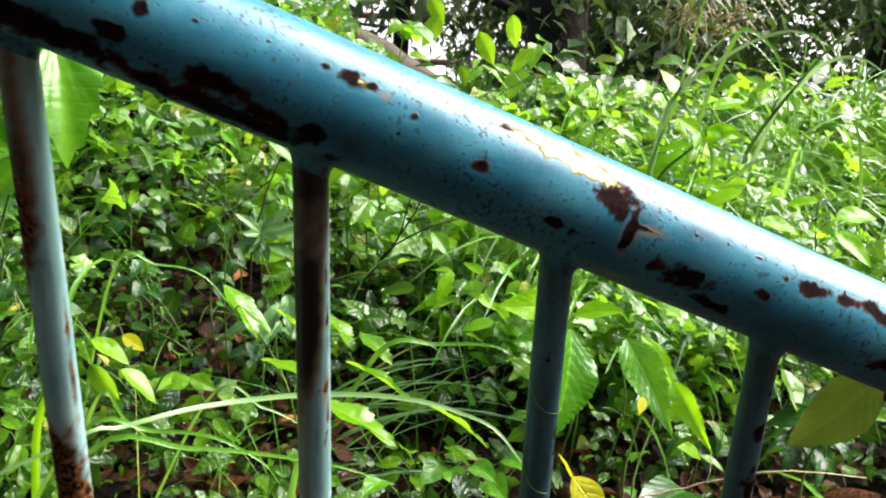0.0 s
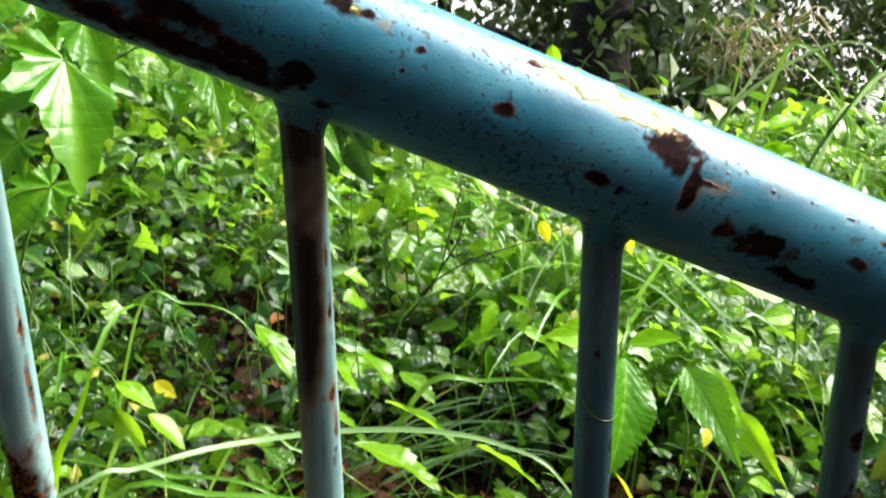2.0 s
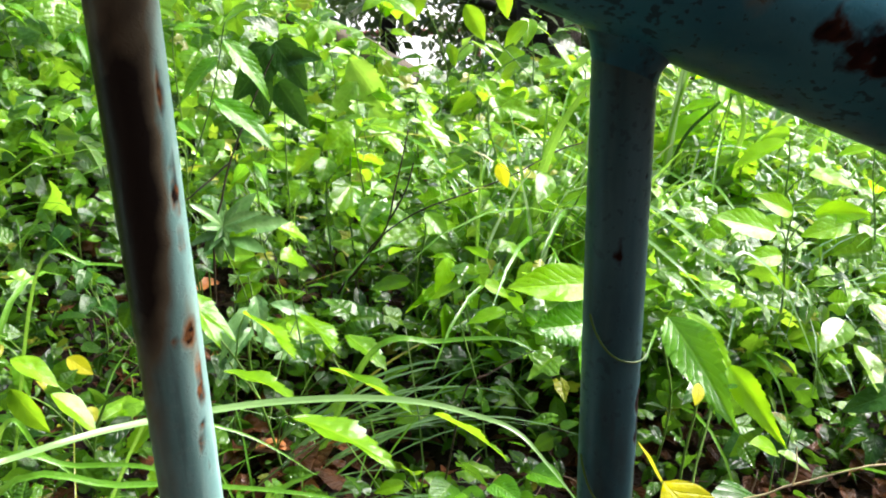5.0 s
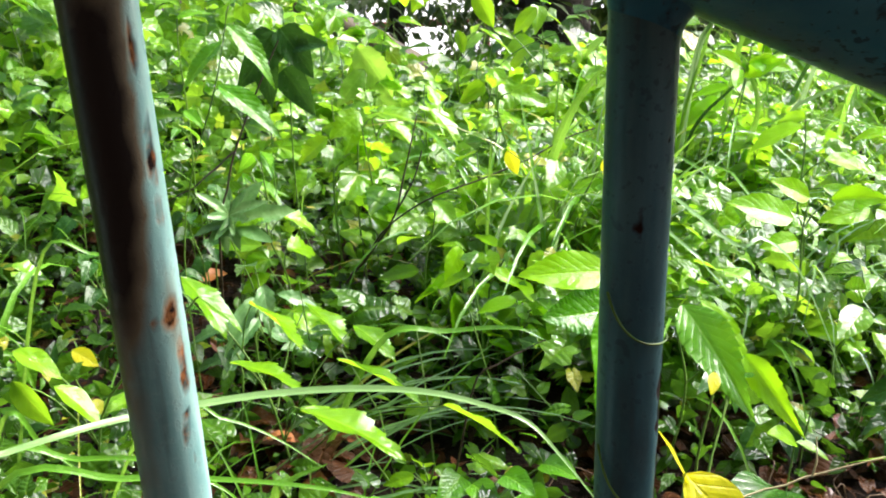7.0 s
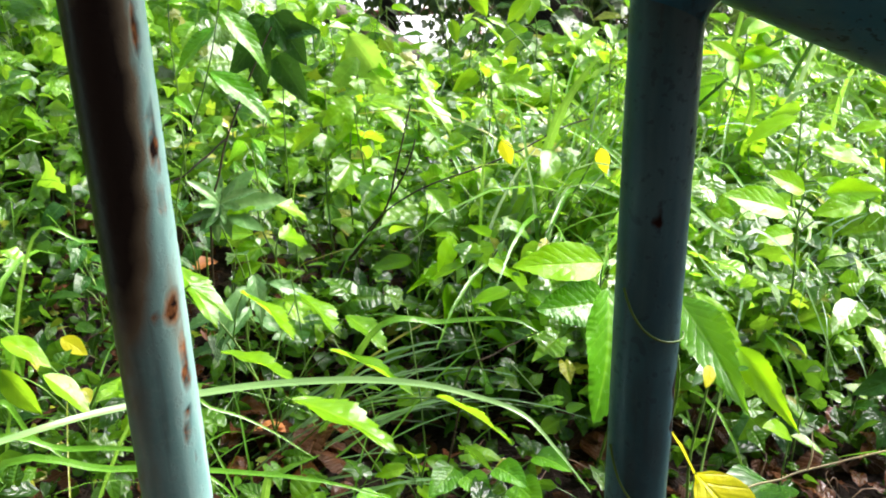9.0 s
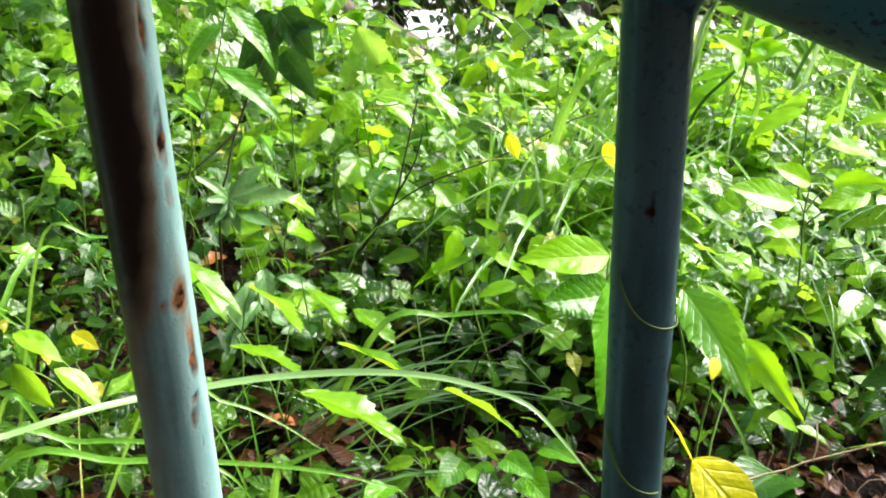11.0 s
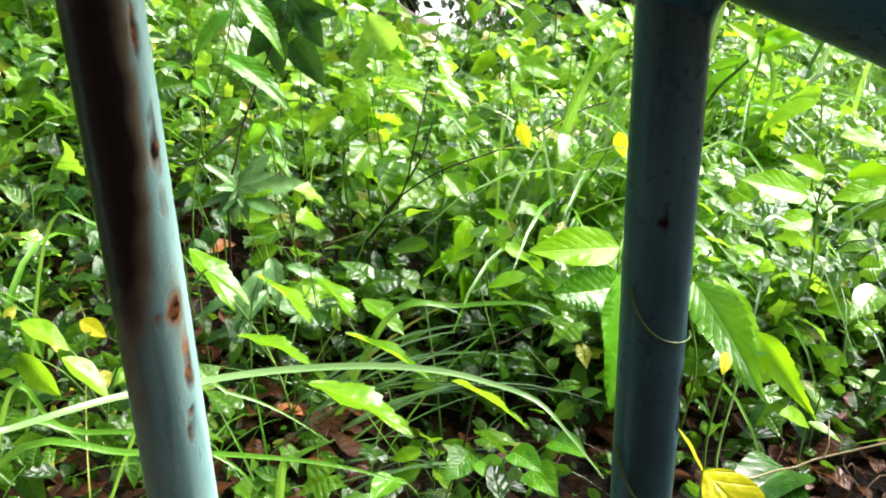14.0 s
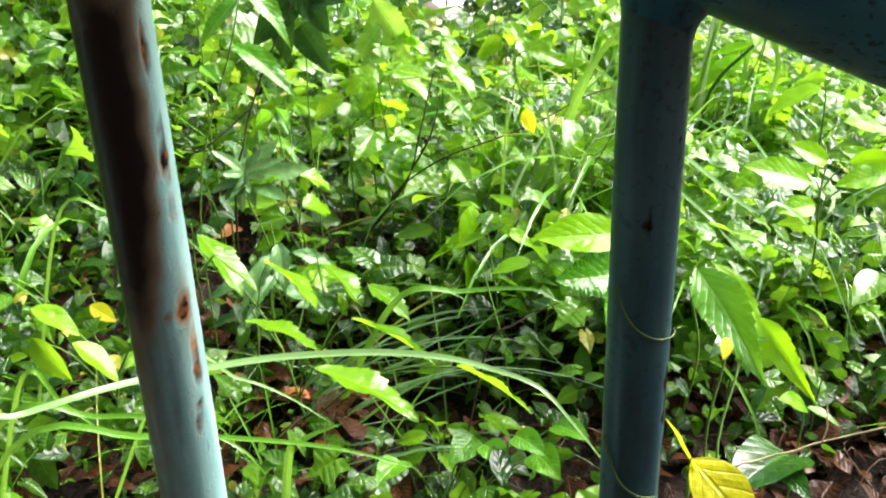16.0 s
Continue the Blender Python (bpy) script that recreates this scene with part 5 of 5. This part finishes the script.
twig("pale dry vine stem creeping over the weeds", [[(0.335, 0.40, 0.345), (0.357, 0.40, 0.364), (0.393, 0.39, 0.380), (0.418, 0.38, 0.394), (0.462, 0.36, 0.414), (0.56, 0.36, 0.40)], [(0.405, 0.385, 0.386), (0.406, 0.386, 0.403), (0.405, 0.388, 0.420)]], (0.30, 0.42), 0.0011, M_STRAW, 0.0008)


def tendril(lo, hi, z, drop):
    """A thin tendril wound round a baluster."""
    a = np.linspace(lo, hi, 22)
    V, F, U = tube(np.stack([PITCH + np.sin(a) * 0.0083, -np.cos(a) * 0.0083, z + drop * np.exp(-(a - lo) * 1.6)], -1), 0.00034, 0.00022, 5)
    ob = new("tendril", mesh_of("tendril", V, F, U, M_STEM))
    tagged(ob, "thin green vine tendril wound round a baluster", "tendril", "tendrils on the railing")


tendril(-1.1, 1.4, 0.7455, 0.014)
tendril(-1.3, 0.5, 0.700, 0.018)

# ---- behind the brow: log, trees, brown guard rail, dry plume ----
def log():
    c = np.array([(-0.01, 2.7, 0.45), (0.19, 2.8, 0.32), (0.36, 2.9, 0.20), (0.56, 3.0, 0.05), (0.85, 3.15, -0.17)])
    V, F, U = tube(smooth_path(c, 40), 0.034, 0.046, 16)
    V = V + 0.004 * np.sin(V[:, [1, 2, 0]] * 37) + 0.002 * np.sin(V[:, [2, 0, 1]] * 90)
    ob = new("leaning_log", mesh_of("leaning_log", V, F, U, M_LOG))
    tagged(ob, "grey-brown fallen trunk leaning on the slope", "log")


log()


def tree(root, radius, height, lean, crown, leaves, seed, label):
    """Trunk with flared foot, limbs and a crown of separate drooping leaves in clumps."""
    r = np.random.default_rng(seed)
    o = np.array((root[0], root[1], float(ground_z(*root)) - 0.1))
    thing = tagged(new("tree"), label, "tree", "trees behind the brow")
    thing.location = o
    path = smooth_path([(0, 0, 0), (lean[0] * 0.3, lean[1] * 0.3, height * 0.35), (lean[0] * 0.8, lean[1] * 0.8, height * 0.7), (lean[0], lean[1], height)], 26)
    V, F, U = tube(path, radius * 1.25, radius * 0.3, 14)
    V = V + radius * 0.08 * np.sin(V[:, [2, 0, 1]] * (9 / radius * 0.12) + V[:, [1, 2, 0]] * 5)
    part("trunk", mesh_of("trunk", V, F, U, M_BARK), thing, "dark wet bark")
    tips = []
    for k in range(crown):
        q = r.uniform(0.08, 0.95) ** 1.25
        p0 = path[int(q * 25)]
        a, L = r.uniform(0, 6.28), r.uniform(0.7, 1.5) * (1.15 - 0.5 * q)
        end = p0 + np.array((np.cos(a) * L, np.sin(a) * L, r.uniform(-0.25, 0.45) * L))
        mid = (p0 + end) / 2 + np.array((0, 0, 0.12 * L))
        part("limb", mesh_of("limb", *tube(smooth_path([p0, mid, end], 9), radius * 0.22, radius * 0.05, 6), M_BARK), thing)
        tips += [mid, (mid + end) / 2, end, end]
    tips = np.array(tips)
    leaves = int(leaves * 2.1)
    c = tips[r.integers(0, len(tips), leaves)]
    pos = c + r.normal(0, 1, (leaves, 3)) * np.array((0.22, 0.22, 0.13))
    d, nrm = turned(leaves, 0.5, r, (0, 0, 1))
    d[:, 2] -= 0.5
    V, F, U = scattered([leaf_shape("ovate", 0.54, 2, 1, 0.3, 0.4, seed=21), leaf_shape("lance", 0.40, 2, 1, 0.3, 0.4, seed=22)], pos, d, nrm, 0.085 * r.lognormal(0, 0.3, leaves), r)
    part("crown", mesh_of("crown", V, F, U, M_DARKLEAF), thing, "dark green hanging leaves with gaps")


tree((1.38, 4.55), 0.15, 5.2, (0.25, 0.2), 13, 2600, 1, "tree with a thick dark trunk and dark leaves")
tree((2.15, 5.9), 0.055, 5.0, (0.1, 0.3), 12, 2600, 2, "slender dark tree with hanging branches")
tree((2.7, 6.3), 0.05, 5.0, (-0.2, 0.2), 13, 3000, 3, "slender dark tree with hanging branches")
tree((3.3, 4.9), 0.11, 4.6, (0.9, 0.3), 14, 3200, 4, "leaning dark tree with low hanging leaves")
tree((0.75, 5.6), 0.05, 4.8, (0.15, 0.3), 6, 900, 5, "slender dark tree with hanging branches")
tree((4.3, 6.0), 0.09, 5.0, (0.2, 0.1), 13, 2600, 6, "slender dark tree with hanging branches")


def guard_rail():
    z0 = YARD_Z
    thing = tagged(new("guard_rail"), "brown painted steel guard rail at the yard's edge", "railing")
    thing.location = (1.2, 8.0, z0)

    def bar(name, a, b, r):
        part(name, mesh_of(name, *tube(np.linspace(a, b, 12), r, r, 10), M_BROWN), thing)
    for z in (1.12, 0.75, 0.38):
        bar("rail", np.array((-5.0, 0.9, z - 0.06)), np.array((4.0, -0.7, z + 0.05)), 0.028)
    for k in range(9):
        x = -4.8 + k * 1.08
        y = 0.9 - (x + 5.0) / 9 * 1.6
        bar("post", np.array((x, y, -0.02)), np.array((x, y, 1.10)), 0.03)


guard_rail()


def dry_plume():
    o = np.array((1.62, 3.7, float(ground_z(1.62, 3.7))))
    r = np.random.default_rng(12)
    thing = tagged(new("dry_plume"), "dry straw-coloured seed plumes of a tall grass", "grass")
    thing.location = o
    for k in range(4):
        top = np.array((0.02 + 0.10 * k, -0.02 * k, 0.82 + 0.06 * r.uniform(-1, 1) - o[2] - 0.55))
        stalk = part("stalk", mesh_of("stalk", *tube(smooth_path([(0.02 * k, 0, -0.02), top * np.array((0.6, 0.6, 0.55)), top], 10), 0.004, 0.002, 5), M_STRAW), thing)
        for j in range(20):
            p = top * r.uniform(0.80, 1.0)
            a, L = r.uniform(0, 6.28), r.uniform(0.08, 0.19)
            e = p + L * np.array((np.cos(a) * 0.7, np.sin(a) * 0.4, 0.40))
            f = e + L * np.array((np.cos(a) * 0.6, np.sin(a) * 0.3, -0.50))
            part("awn", mesh_of("awn", *tube(smooth_path([p, e, f], 6), 0.0030, 0.0020, 4), M_STRAW), stalk)


dry_plume()
